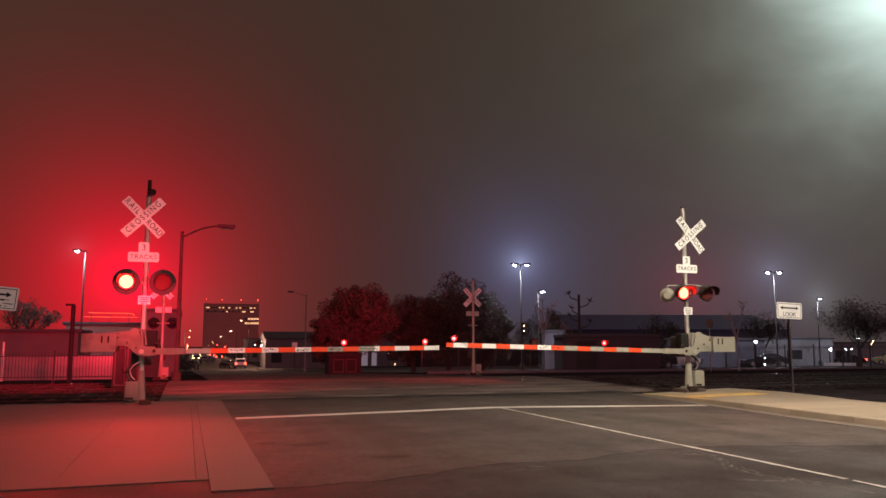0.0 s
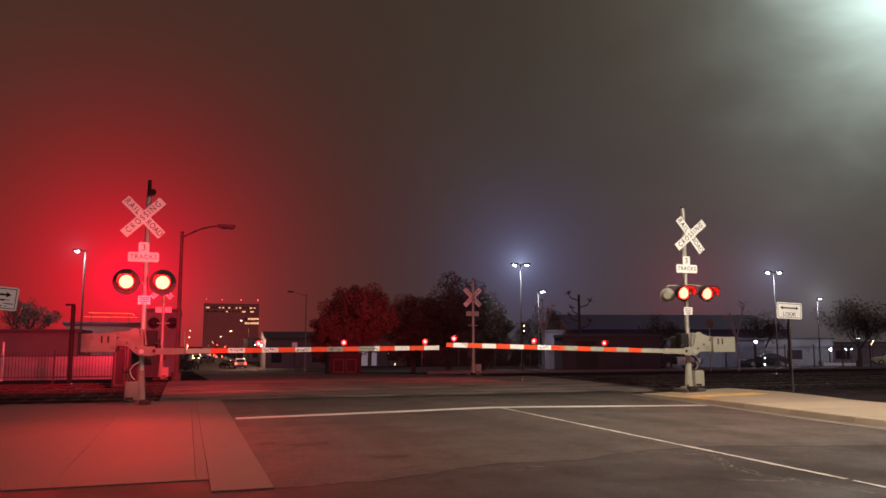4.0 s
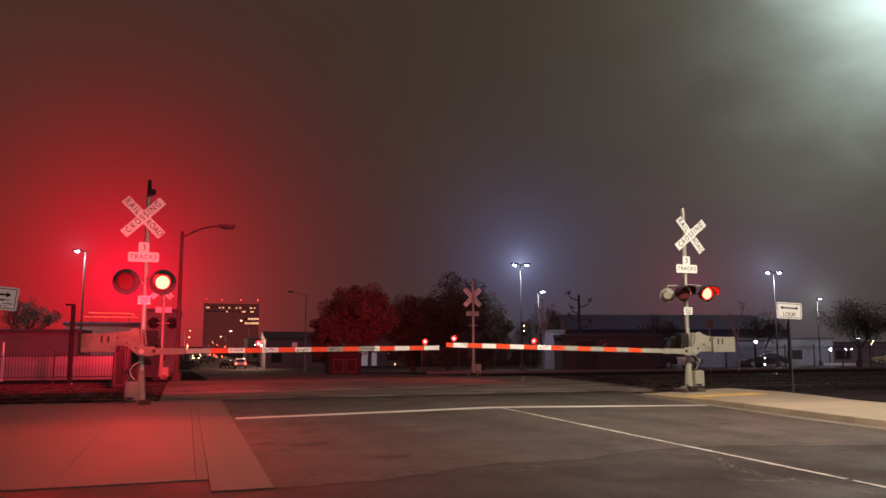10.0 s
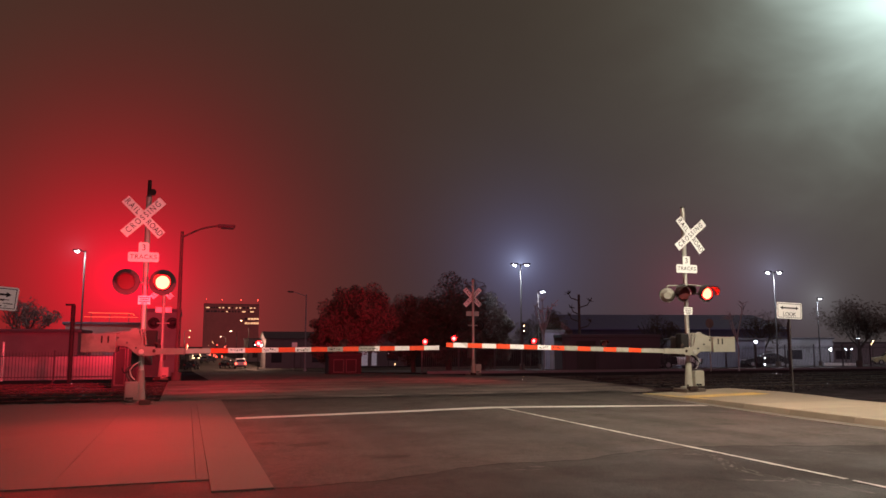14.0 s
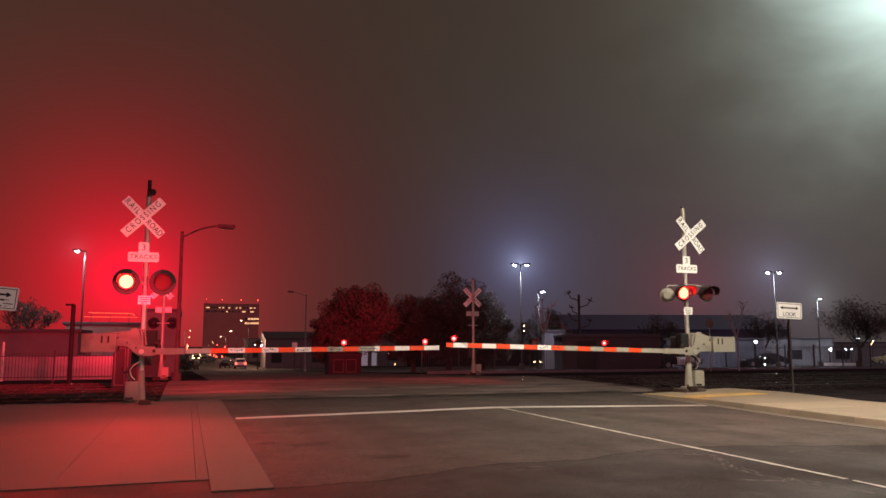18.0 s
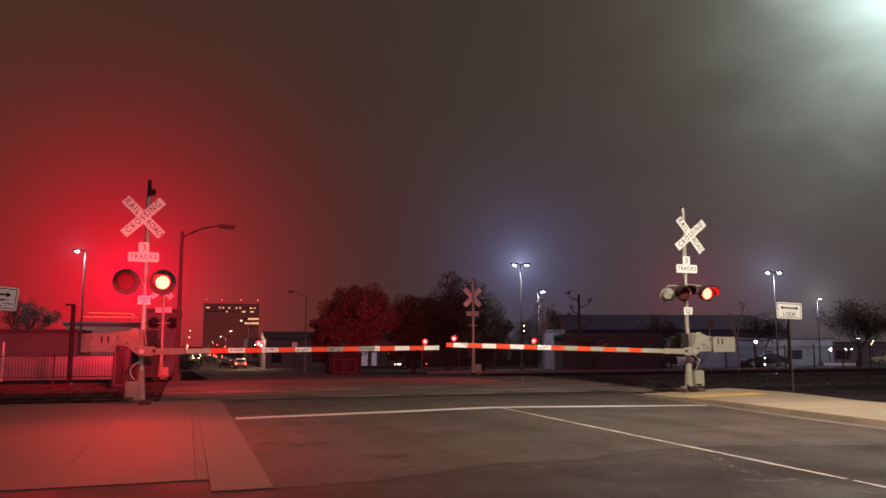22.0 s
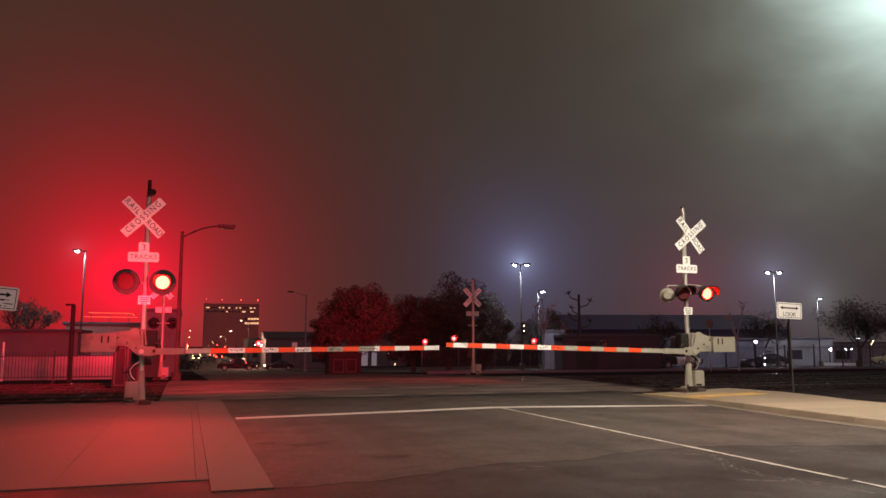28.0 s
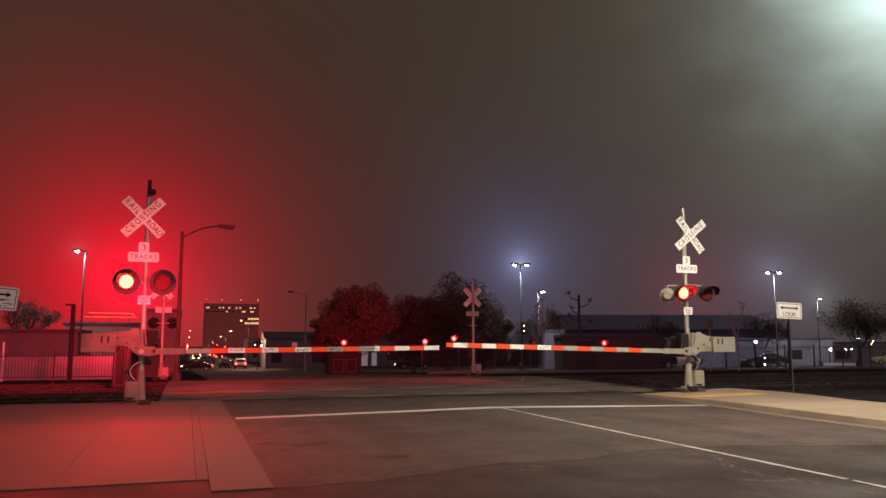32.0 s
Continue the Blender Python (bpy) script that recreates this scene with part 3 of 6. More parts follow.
def ballast_stones():
    """Loose stones on the track bed either side of the crossing, in one piece of ground cover."""
    rng = random.Random(12)
    verts, faces = [], []
    shape = ((1, 0, 0), (-1, 0, 0), (0, 1, 0), (0, -1, 0), (0, 0, 1), (0, 0, -1))
    tris = ((0, 2, 4), (2, 1, 4), (1, 3, 4), (3, 0, 4), (2, 0, 5), (1, 2, 5), (3, 1, 5), (0, 3, 5))
    for i in range(9000):
        x = rng.uniform(-13.0, -0.8) if i % 3 == 0 else rng.uniform(14.6, 34.0)
        y = rng.uniform(20.8, 31.2) if x < 14 else rng.uniform(19.6, 31.2)
        r = rng.uniform(0.025, 0.065)
        k = len(verts)
        a = rng.uniform(0, 6.28)
        for u, v, w in shape:
            j = rng.uniform(0.7, 1.3) * r
            verts.append((x + (u * math.cos(a) - v * math.sin(a)) * j, y + (u * math.sin(a) + v * math.cos(a)) * j, -0.03 + r * 0.35 + w * j * 0.7))
        faces += [(k + p, k + q, k + t) for p, q, t in tris]
    me = bpy.data.meshes.new("ballast_stones")
    me.from_pydata(verts, [], faces)
    me.materials.append(M_BALLAST)
    tagged(new("ballast_stones", me), "loose dark grey ballast stones on the track bed", "gravel", kind="stuff")


ballast_stones()

# ---------------------------------------------------------------- crossing signals
PERIOD = 1.192
TURN_RIGHT, TURN_LEFT = 0.43, 0.985
SLIP = {0: -0.05, 5: 0.05, 16: 0.06, 26: -0.09}  # the relay is not quite regular
SLIP_RIGHT = {8: -0.05, 19: 0.045}
UNLIT_FLAPS = []


def unlit_flap_rows(hinge, which):
    """Open and closed poses of an added flap: the two lamps of a pair light in turn."""
    shut, up = Matrix.Translation(hinge), Matrix.Translation(hinge) @ pose(0, 0, 0, -86, 0, 0)
    is_open = which == "a"
    rows = [(0.0, up if is_open else shut)]
    for k in range(-1, 28):
        for moment, opens in ((TURN_RIGHT + PERIOD * k + SLIP_RIGHT.get(k, 0.0), which == "b"), (TURN_LEFT + PERIOD * k + SLIP.get(k, 0.0), which == "a")):
            s = moment - 0.06 if opens else moment + 0.06
            if s > 0.1 and s < 31.97 and opens != is_open:
                rows.append((s - 0.034, up if is_open else shut))
                is_open = opens
                rows.append((s, up if is_open else shut))
    rows.append((32.0, up if is_open else shut))
    return rows


def arch(bm, r_in, y0, y1, wide=1.0, thick=0.006, a0=-20, a1=200, droop=0.0):
    """A visor: part of a tube along y, cut back below."""
    n = 18
    ring = []
    for i in range(n + 1):
        a = radians(a0 + (a1 - a0) * i / n)
        cut = 1.0 - droop * max(0.0, 1 - max(0.0, math.sin(a)) - 0.2)
        c, s = math.cos(a), math.sin(a)
        yy = y1 + (y0 - y1) * cut
        ring.append([bm.verts.new((r * wide * c, y, r * s)) for r, y in ((r_in, y1), (r_in, yy), (r_in + thick, yy), (r_in + thick, y1))])
    for a, b in zip(ring[:-1], ring[1:]):
        for i in range(4):
            j = (i + 1) % 4
            bm.faces.new((a[i], a[j], b[j], b[i]))
    bmesh.ops.recalc_face_normals(bm, faces=bm.faces[:])
    return bm


def signal_head(parent, at, which, r=0.165, disc=0.31, lens_mat=None, steady=False, wide=1.45):
    """A lamp that faces -y: housing, background disc, lens, glowing bloom ring, visor, and an added hinged flap that
    makes it flash.
    """
    bm = B()
    rod(bm, (0, 0.0, 0), (0, 0.10, 0), r * 1.25, r * 1.25, 24)
    rod(bm, (0, 0.10, 0), (0, 0.10 + r, 0), r * 1.25, r * 0.5, 24)
    head = part("lamp_head", bm, M_BLACK, parent, "round black flashing-light head", at)
    if disc:
        bm = B()
        rod(bm, (0, 0.03, 0), (0, 0.045, 0), disc, disc, 40)
        part("background_disc", bm, M_DARK, head)
    bm = B()
    core = 0.93 if disc else 0.66
    rod(bm, (0, -0.012, 0), (0, -0.002, 0), r * (core - 0.03), r * (core + 0.04), 28)
    part("lens", bm, lens_mat or M_LENS, head, "lit red lens")
    # glowing ring that imitates the red bloom around the lens
    bm = B()
    rod(bm, (0, -0.006, 0), (0, -0.001, 0), r * 1.04, r * 1.04, 28)
    part("bloom_ring", bm, M_BLOOM_RING, head)
    bm = B()
    arch(bm, r * 1.14, -r * 1.9, 0.0, wide, 0.006, -15, 195, 0.5)
    part("visor", bm, M_VISOR_IN, head, "hood over the lens")
    if not steady:
        # added flap, no real part: covers the glowing lens while it is off
        bm = B()
        rod(bm, (0, -0.006, -r * 1.06), (0, 0.0, -r * 1.06), r * 1.15, r * 1.15, 28)
        rod(bm, (0, -0.012, -r * 1.06), (0, -0.006, -r * 1.06), r * 0.9, r * 1.0, 28)
        flap = part("shutter", bm, M_LENS_OFF, parent, "added dark red flap that stands for the unlit lens")
        hinge = at.translation + Vector((0, -0.016, r * 1.06))
        UNLIT_FLAPS.append((flap, hinge, which))
    return head


def crossbuck(parent, at):
    narrow = Matrix.Diagonal((0.82, 1, 1, 1))
    for words, turn, dy in (((("RAIL", -0.36, 1.38), ("ROAD", 0.362, 1.06)), -45, 0.0), ((("CROSSING", 0.0, 1.42),), 45, -0.014)):
        bm = B()
        box(bm, -0.61, 0.61, -0.006, 0.006, -0.114, 0.114, None, 0.003)
        blade = part("crossbuck_blade", bm, M_WHITE, parent, "white blade with black lettering", at @ pose(0, dy, 0, 0, -turn, 0))
        for word, x, gap in words:
            part("lettering", letters(word, 0.20, spacing=gap), None, blade, at=pose(x, -0.008, 0, 90, 0, 0) @ narrow)


def tracks_plate(parent, at):
    bm = B()
    round_plate(bm, -0.12, 0.12, 0.10, 0.36, 0.045, -0.004, 0.004)
    round_plate(bm, -0.35, 0.35, -0.12, 0.118, 0.045, -0.005, 0.005)
    plate = part("tracks_plate", bm, M_WHITE, parent, "white plate that counts the tracks", at)
    part("lettering", letters("3", 0.21), None, plate, at=pose(0, -0.008, 0.225, 90, 0, 0))
    part("lettering", letters("TRACKS", 0.15, spacing=1.15), None, plate, at=pose(0, -0.008, 0.0, 90, 0, 0))


def info_plate(parent, at, w=0.28, h=0.21):
    bm = B()
    box(bm, -w / 2, w / 2, -0.003, 0.003, -h / 2, h / 2, None, 0.002)
    plate = part("notice_plate", bm, M_WHITE, parent, "small notice plate", at)
    for i, (a, z) in enumerate(((0.42, 0.06), (0.36, 0.015), (0.42, -0.03), (0.25, -0.07))):
        bm = B()
        box(bm, -w * a, w * a, -0.006, -0.0035, z - 0.010, z + 0.010)
        part("text_bar", bm, M_DARK, plate, kind="stuff")


def mast_and_base(sig, height, side, box_side, paint=None):
    paint = paint or M_CREAM
    bm = B()
    box(bm, -0.32, 0.32, -0.32, 0.32, -0.3, 0.05, None, 0.02)
    part("foundation", bm, M_CONCRETE, sig, "concrete footing")
    bm = B()
    rod(bm, (0, 0, 0.05), (0, 0, 0.09), 0.24, 0.24, 20)
    rod(bm, (0, 0, 0.09), (0, 0, 0.80), 0.125, 0.078, 20)
    part("mast_base", bm, paint, sig, "tapered cast mast base")
    for i in range(4):
        bm = B()
        a = radians(45 + 90 * i)
        rod(bm, (0.2 * math.cos(a), 0.2 * math.sin(a), 0.05), (0.2 * math.cos(a), 0.2 * math.sin(a), 0.16), 0.022, 0.022, 6)
        part("anchor_bolt", bm, M_RUST, sig)
    bm = B()
    x0, x1 = sorted((0.03 * box_side, 0.33 * box_side))
    box(bm, x0, x1, -0.26, -0.10, 0.11, 0.54, None, 0.015)
    jb = part("junction_box", bm, paint, sig, "painted junction box")
    bm = B()
    cx = 0.18 * box_side
    box(bm, cx - 0.12, cx + 0.12, -0.272, -0.261, 0.22, 0.51, None, 0.004)
    part("cover", bm, paint, jb)
    bm = B()
    box(bm, cx - 0.13, cx + 0.05, -0.268, -0.261, 0.13, 0.18)
    part("slot", bm, M_BLACK, jb)
    bm = B()
    box(bm, min(-0.26 * box_side, 0.0), max(-0.26 * box_side, 0.0), -0.42, -0.24, 0.0, 0.12, None, 0.02)
    part("cable_foot", bm, M_RUST, sig, "dark rusty cable foot")
    bm = B()
    rod(bm, (0, 0, 0.6), (0, 0, height), 0.064, 0.064, 18)
    part("mast", bm, M_STEEL, sig, "tubular steel mast")
    bm = B()
    rod(bm, (0, 0, height), (0, 0, height + 0.05), 0.07, 0.05, 18)
    part("mast_cap", bm, M_DARK, sig)


def gate(sig, side, arm_z, length, tip_rise, stripe_from, lights, first_red, widths, arm_y=-0.28):
    """Gate machine on the mast. side +1: counterweights towards +x, the arm towards -x."""
    s = side
    bm = B()
    box(bm, -0.24, 0.22, 0.08, 0.5, 0.92, 1.5, None, 0.03)
    mach = part("gate_machine", bm, M_DARK, sig, "dark gate motor case")
    bm = B()
    rod(bm, (0, -0.33, arm_z), (0, 0.55, arm_z), 0.06, 0.06, 16)
    part("main_shaft", bm, M_STEEL, mach)
    bm = B()
    box(bm, min(-s * 0.34, -s * 0.07), max(-s * 0.34, -s * 0.07), -0.18, 0.10, 1.30, 1.72, pose(0, 0, arm_z - 1.21), 0.03)
    part("motor_cover", bm, M_BLACK, mach, "dark motor cover")
    bm = B()
    rod(bm, (-s * 0.28, -0.26, arm_z + 0.02), (-s * 0.28, -0.12, arm_z + 0.02), 0.085, 0.085, 14)
    rod(bm, (-s * 0.28, -0.33, arm_z + 0.02), (-s * 0.28, -0.26, arm_z + 0.02), 0.04, 0.04, 10)
    part("crank", bm, M_RUST, mach, "dark crank hub")
    bm = B()
    tube(bm, [(0.05 * s, -0.1, 0.98), (0.22 * s, -0.14, 0.80), (0.36 * s, -0.12, 0.74), (0.42 * s, -0.1, 0.86)], [0.018] * 4, 7)
    part("cable", bm, M_BLACK, sig, "loose black cable loop")
    poly = [(-0.31, 1.33), (-0.31, 1.12), (0.0, 1.105), (0.07, 1.12), (0.17, 1.195), (0.24, 1.275), (0.31, 1.325), (0.40, 1.345), (0.62, 1.36), (0.62, 1.58), (0.36, 1.685), (0.29, 1.70), (0.23, 1.755), (0.14, 1.775), (0.075, 1.71), (0.02, 1.50), (-0.03, 1.37), (-0.09, 1.335)]
    for y in (-0.30, 0.54):
        bm = B()
        prism(bm, [(x * s, z - 1.21 + arm_z) for x, z in (poly if s > 0 else poly[::-1])], y, y + 0.03, 0.004)
        # left gate: the dimmer light there is put into a darker paint
        paint = M_CREAM if s > 0 else M_GREY_DIMMED_PAINT
        plate = part("side_arm", bm, paint if y < 0 else M_DARK, sig, "bent painted support plate of the gate")
        bm = B()
        box(bm, min(0.56 * s, 1.30 * s), max(0.56 * s, 1.30 * s), y - 0.11, y - 0.002, 1.20, 1.63, pose(0, 0, arm_z - 1.21), 0.012)
        cw = part("counterweight", bm, paint, sig, "slab counterweight")
        for x in (0.72, 0.86):
            bm = B()
            box(bm, x * s - 0.018, x * s + 0.018, y - 0.12, y - 0.112, 1.42, 1.58, pose(0, 0, arm_z - 1.21))
            part("slot", bm, M_BLACK, cw)
        for k in range(3):
            bm = B()
            rod(bm, (0.12 * s + 0.2 * k * s, y - 0.02, 1.3 + 0.12 * k + arm_z - 1.21), (0.12 * s + 0.2 * k * s, y, 1.3 + 0.12 * k + arm_z - 1.21), 0.025, 0.025, 8)
            part("bolt", bm, M_DARK, plate)
    lift = arm_z - 1.21
    for x, r in ((-0.10, 0.022), (-0.02, 0.030), (0.05, 0.020)):
        bm = B()
        rod(bm, (x * s, -0.22, 1.36 + lift), ((x + 0.05) * s, -0.20, 1.70 + lift), r, r, 10)
        rod(bm, ((x + 0.05) * s, -0.20, 1.70 + lift), ((x + 0.055) * s, -0.20, 1.74 + lift), r * 1.5, r * 1.5, 8)
        part("buffer_rod", bm, M_CREAM if s > 0 else M_GREY_DIMMED_PAINT, mach, "upright steel buffer rod")
    bm = B()
    rod(bm, (0.2 * s, 0.10, 1.70 + lift), (0.98 * s, 0.10, 1.60 + lift), 0.03, 0.03, 10)
    part("tie_rod", bm, M_GREY_DIMMED_PAINT, sig, "tie rod between the counterweights")
    bm = B()
    tube(bm, [(-0.30 * s, -0.20, 1.42 + lift), (-0.40 * s, -0.24, 1.36 + lift), (-0.42 * s, -0.26, 1.20 + lift), (-0.34 * s, -0.28, 1.10 + lift)], [0.03] * 4, 8)
    part("latch", bm, M_RUST, mach, "dark bent latch bar")
    bm = B()
    tube(bm, [(0.02 * s, -0.16, 1.02), (0.16 * s, -0.18, 0.92), (0.24 * s, -0.17, 0.80), (0.20 * s, -0.15, 0.66), (0.12 * s, -0.14, 0.58)], [0.014] * 5, 7)
    part("cable", bm, M_STEEL, sig, "pale flexible conduit")
    bm = B()
    tube(bm, [(0.1 * s, 0.0, 0.95), (0.3 * s, -0.05, 0.85), (0.32 * s, -0.05, 0.7), (0.18 * s, -0.02, 0.5)], [0.02] * 4, 8)
    part("cable_conduit", bm, M_DARK, sig, "curved black cable conduit")
    # the arm lies along -s x and rises a little to its tip
    slope = math.degrees(math.atan2(tip_rise, length))
    root = pose(0, arm_y, arm_z, 0, slope * (1 if s > 0 else -1), 0)
    bm = B()
    L0 = stripe_from
    box(bm, min(-s * 0.30, -s * 1.0), max(-s * 0.30, -s * 1.0), -0.035, 0.035, -0.075, 0.075, None, 0.006)
    arm = part("gate_arm", bm, M_CREAM if s > 0 else M_GREY_DIMMED_PAINT, sig, "horizontal gate arm, lowered", root)
    bm = B()
    box(bm, min(-s * 1.0, -s * L0), max(-s * 1.0, -s * L0), -0.022, 0.022, -0.06, 0.06, None, 0.004)
    part("arm_tube", bm, M_STEEL, arm, "bare aluminium arm section")
    red, run = first_red, L0
    rng = random.Random(5 if s > 0 else 6)
    for i, w in enumerate(widths):
        a, b = -s * run, -s * (run + w)
        run += w
        bm = B()
        box(bm, min(a, b), max(a, b), -0.02, 0.02, -0.058, 0.058, None, 0.003)
        # bands that send less light back are coloured grey, besides their dirt
        dull = i < 8 if s > 0 else i in (7, 9)
        part("stripe", bm, M_ARM_RED if red else M_ARM_GREY if dull else M_ARM_WHITE, arm, "red reflective band" if red else "dirty white reflective band, greyed for weaker reflected light" if dull else "white reflective band")
        if i in ((7, 8) if s > 0 else (1, 3, 5, 7, 9)):
            bm = B()
            x = min(a, b) + 0.05
            while x < max(a, b) - 0.08:
                ww = rng.uniform(0.015, 0.05)
                zz = rng.uniform(-0.03, 0.01)
                box(bm, x, x + ww, -0.0225, -0.0205, zz, zz + rng.uniform(0.012, 0.035))
                x += ww + rng.uniform(0.008, 0.03)
            part("text_bar", bm, M_DARK, arm, "worn unreadable marking", kind="stuff")
        if s < 0 and i == 9:
            bm = B()
            box(bm, b - 0.14, b - 0.002, -0.0215, 0.0215, -0.0595, 0.0595, None, 0.003)
            part("stripe", bm, M_ARM_WHITE, arm, "short clean white band")
        red = not red
    for d, which in lights:
        bm = B()
        box(bm, -s * d - 0.05, -s * d + 0.05, -0.03, 0.03, 0.06, 0.10, None, 0.005)
        part("lamp_bracket", bm, M_DARK, arm)
        signal_head(sig, root @ pose(-s * d, -0.02, 0.165), which, 0.062, 0, M_ARM_LENS, which == "steady")


def far_lamp_back(sig, at, label="round pale back of a flashing light"):
    bm = B()
    rod(bm, (0, 0, 0), (0, 0.02, 0), 0.21, 0.21, 28)
    rod(bm, (0, -0.13, 0), (0, 0, 0), 0.10, 0.19, 28)
    head = part("lamp_back", bm, M_CREAM, sig, label, at)
    bm = B()
    arch(bm, 0.18, 0.02, 0.30, 1.2, 0.006, -15, 195, 0.0)
    part("visor", bm, M_BLACK, head)


def crossing_signal(at, side, height, buck_z, plate_z, lamp_z, note_z, arm, label, tilt=0.0, bell=False, side_lamp=False):
    sig = thing("crossing_signal", at, label, "crossing signal", "railway crossing signals")
    # the left mast base gets the same darkened paint for its dimmer light
    mast_and_base(sig, height, side, 1 if side > 0 else -1, M_CREAM if side > 0 else M_GREY_DIMMED_PAINT)
    crossbuck(sig, pose(-0.10 * (1 if side < 0 else -1.5), -0.11, buck_z, 0, tilt, 0))
    tracks_plate(sig, pose(-0.06 * (1 if side < 0 else 0.0), -0.09, plate_z))
    info_plate(sig, pose(0.0, -0.085, note_z))
    for z in (buck_z + 0.2, buck_z - 0.2, plate_z + 0.1, plate_z - 0.06, note_z, lamp_z + 0.1, lamp_z - 0.1):
        bm = B()
        rod(bm, (0, 0, z - 0.02), (0, 0, z + 0.02), 0.074, 0.074, 18)
        box(bm, -0.03, 0.03, -0.085, -0.06, z - 0.018, z + 0.018)
        part("clamp", bm, M_STEEL, sig)
    bm = B()
    rod(bm, (-0.42, -0.10, lamp_z), (0.52 if side > 0 else 0.42, -0.10, lamp_z), 0.028, 0.028, 12)
    rod(bm, (0, -0.10, lamp_z - 0.08), (0, -0.10, lamp_z + 0.08), 0.05, 0.05, 12)
    part("crossarm", bm, M_STEEL, sig, "tube that carries the lamps")
    xs = (-0.405, 0.405) if side < 0 else (-0.29, 0.49)
    rim = 0.31 if side < 0 else 0.25
    hood = 1.06 if side < 0 else 1.45
    signal_head(sig, pose(xs[0], -0.30, lamp_z), "a", disc=rim, wide=hood)
    signal_head(sig, pose(xs[1], -0.30, lamp_z), "b", disc=rim, wide=hood)
    if side_lamp:
        far_lamp_back(sig, pose(-0.58, 0.05, lamp_z - 0.05, 8, 0, -32))
        bm = B()
        tube(bm, [(-0.62, 0.02, lamp_z + 0.12), (-0.58, 0.02, lamp_z + 0.22), (-0.05, 0.0, lamp_z + 0.24)], [0.016] * 3, 8)
        part("lamp_hanger", bm, M_CREAM, sig)
        bm = B()
        tube(bm, [(0.06, -0.02, lamp_z + 0.26), (0.62, -0.05, lamp_z + 0.22)], [0.016] * 2, 8)
        part("lamp_hanger", bm, M_CREAM, sig)
    if bell:
        bm = B()
        rod(bm, (0, 0, height), (0, 0, height + 0.42), 0.05, 0.045, 12)
        box(bm, -0.03, 0.13, -0.05, 0.05, height + 0.05, height + 0.13, None, 0.01)
        rod(bm, (0.09, -0.08, height + 0.12), (0.09, 0.06, height + 0.12), 0.075, 0.04, 16)
        part("bell", bm, M_BLACK, sig, "dark crossing bell on the mast top")
    gate(sig, side, *arm)
    return sig


crossing_signal(pose(-1.01, 19.9, 0.0), -1, 5.0, 4.48, 3.51, 2.89, 2.47,
                (1.24, 7.38, 0.08, 1.57, ((2.70, "b"), (4.83, "a"), (7.0, "steady")), True, [0.405] * 9 + [0.56] + [0.40] * 3 + [0.42]),
                "silver railway crossing signal with crossbuck, red lamps and lowered gate", 0.0, True, False)
crossing_signal(pose(13.55, 18.75, 0.13), 1, 5.20, 4.41, 3.43, 2.72, 2.22,
                (1.07, 7.35, 0.20, 1.30, ((2.87, "a"), (4.95, "b"), (7.16, "steady")), False, [0.42] + [0.3895] * 14 + [0.18]),
                "silver railway crossing signal with crossbuck, red lamps and lowered gate", 6.0, False, True)


def far_signal(at, label, buck_x=0.0, buck_z=3.94):
    sig = thing("crossing_signal", at, label, "crossing signal", "railway crossing signals")
    mast_and_base(sig, 4.85, 1, 1)
    crossbuck(sig, pose(buck_x, 0.10, buck_z))
    bm = B()
    box(bm, -0.35, 0.35, 0.085, 0.095, 2.98, 3.22, None, 0.003)
    part("tracks_plate", bm, M_STEEL, sig, "back of a plate")
    bm = B()
    rod(bm, (-0.42, 0.1, 2.5), (0.42, 0.1, 2.5), 0.028, 0.028, 12)
    part("crossarm", bm, M_STEEL, sig)
    for x in (-0.4, 0.4):
        bm = B()
        rod(bm, (x, 0.14, 2.5), (x, 0.155, 2.5), 0.26, 0.26, 30)
        rod(bm, (x, 0.0, 2.5), (x, 0.14, 2.5), 0.09, 0.17, 24)
        part("lamp_back", bm, M_BLACK, sig, "dark back of a flashing light")
    bm = B()
    box(bm, -0.2, 0.2, 0.1, 0.45, 0.85, 1.35, None, 0.03)
    part("gate_machine", bm, M_DARK, sig)


far_signal(pose(13.88, 37.0, fall(37)), "crossing signal mast seen from behind, beyond the tracks")
far_signal(pose(-1.05, 37.0, fall(37)), "crossing signal mast seen from behind, beyond the tracks", -0.1, 4.08)


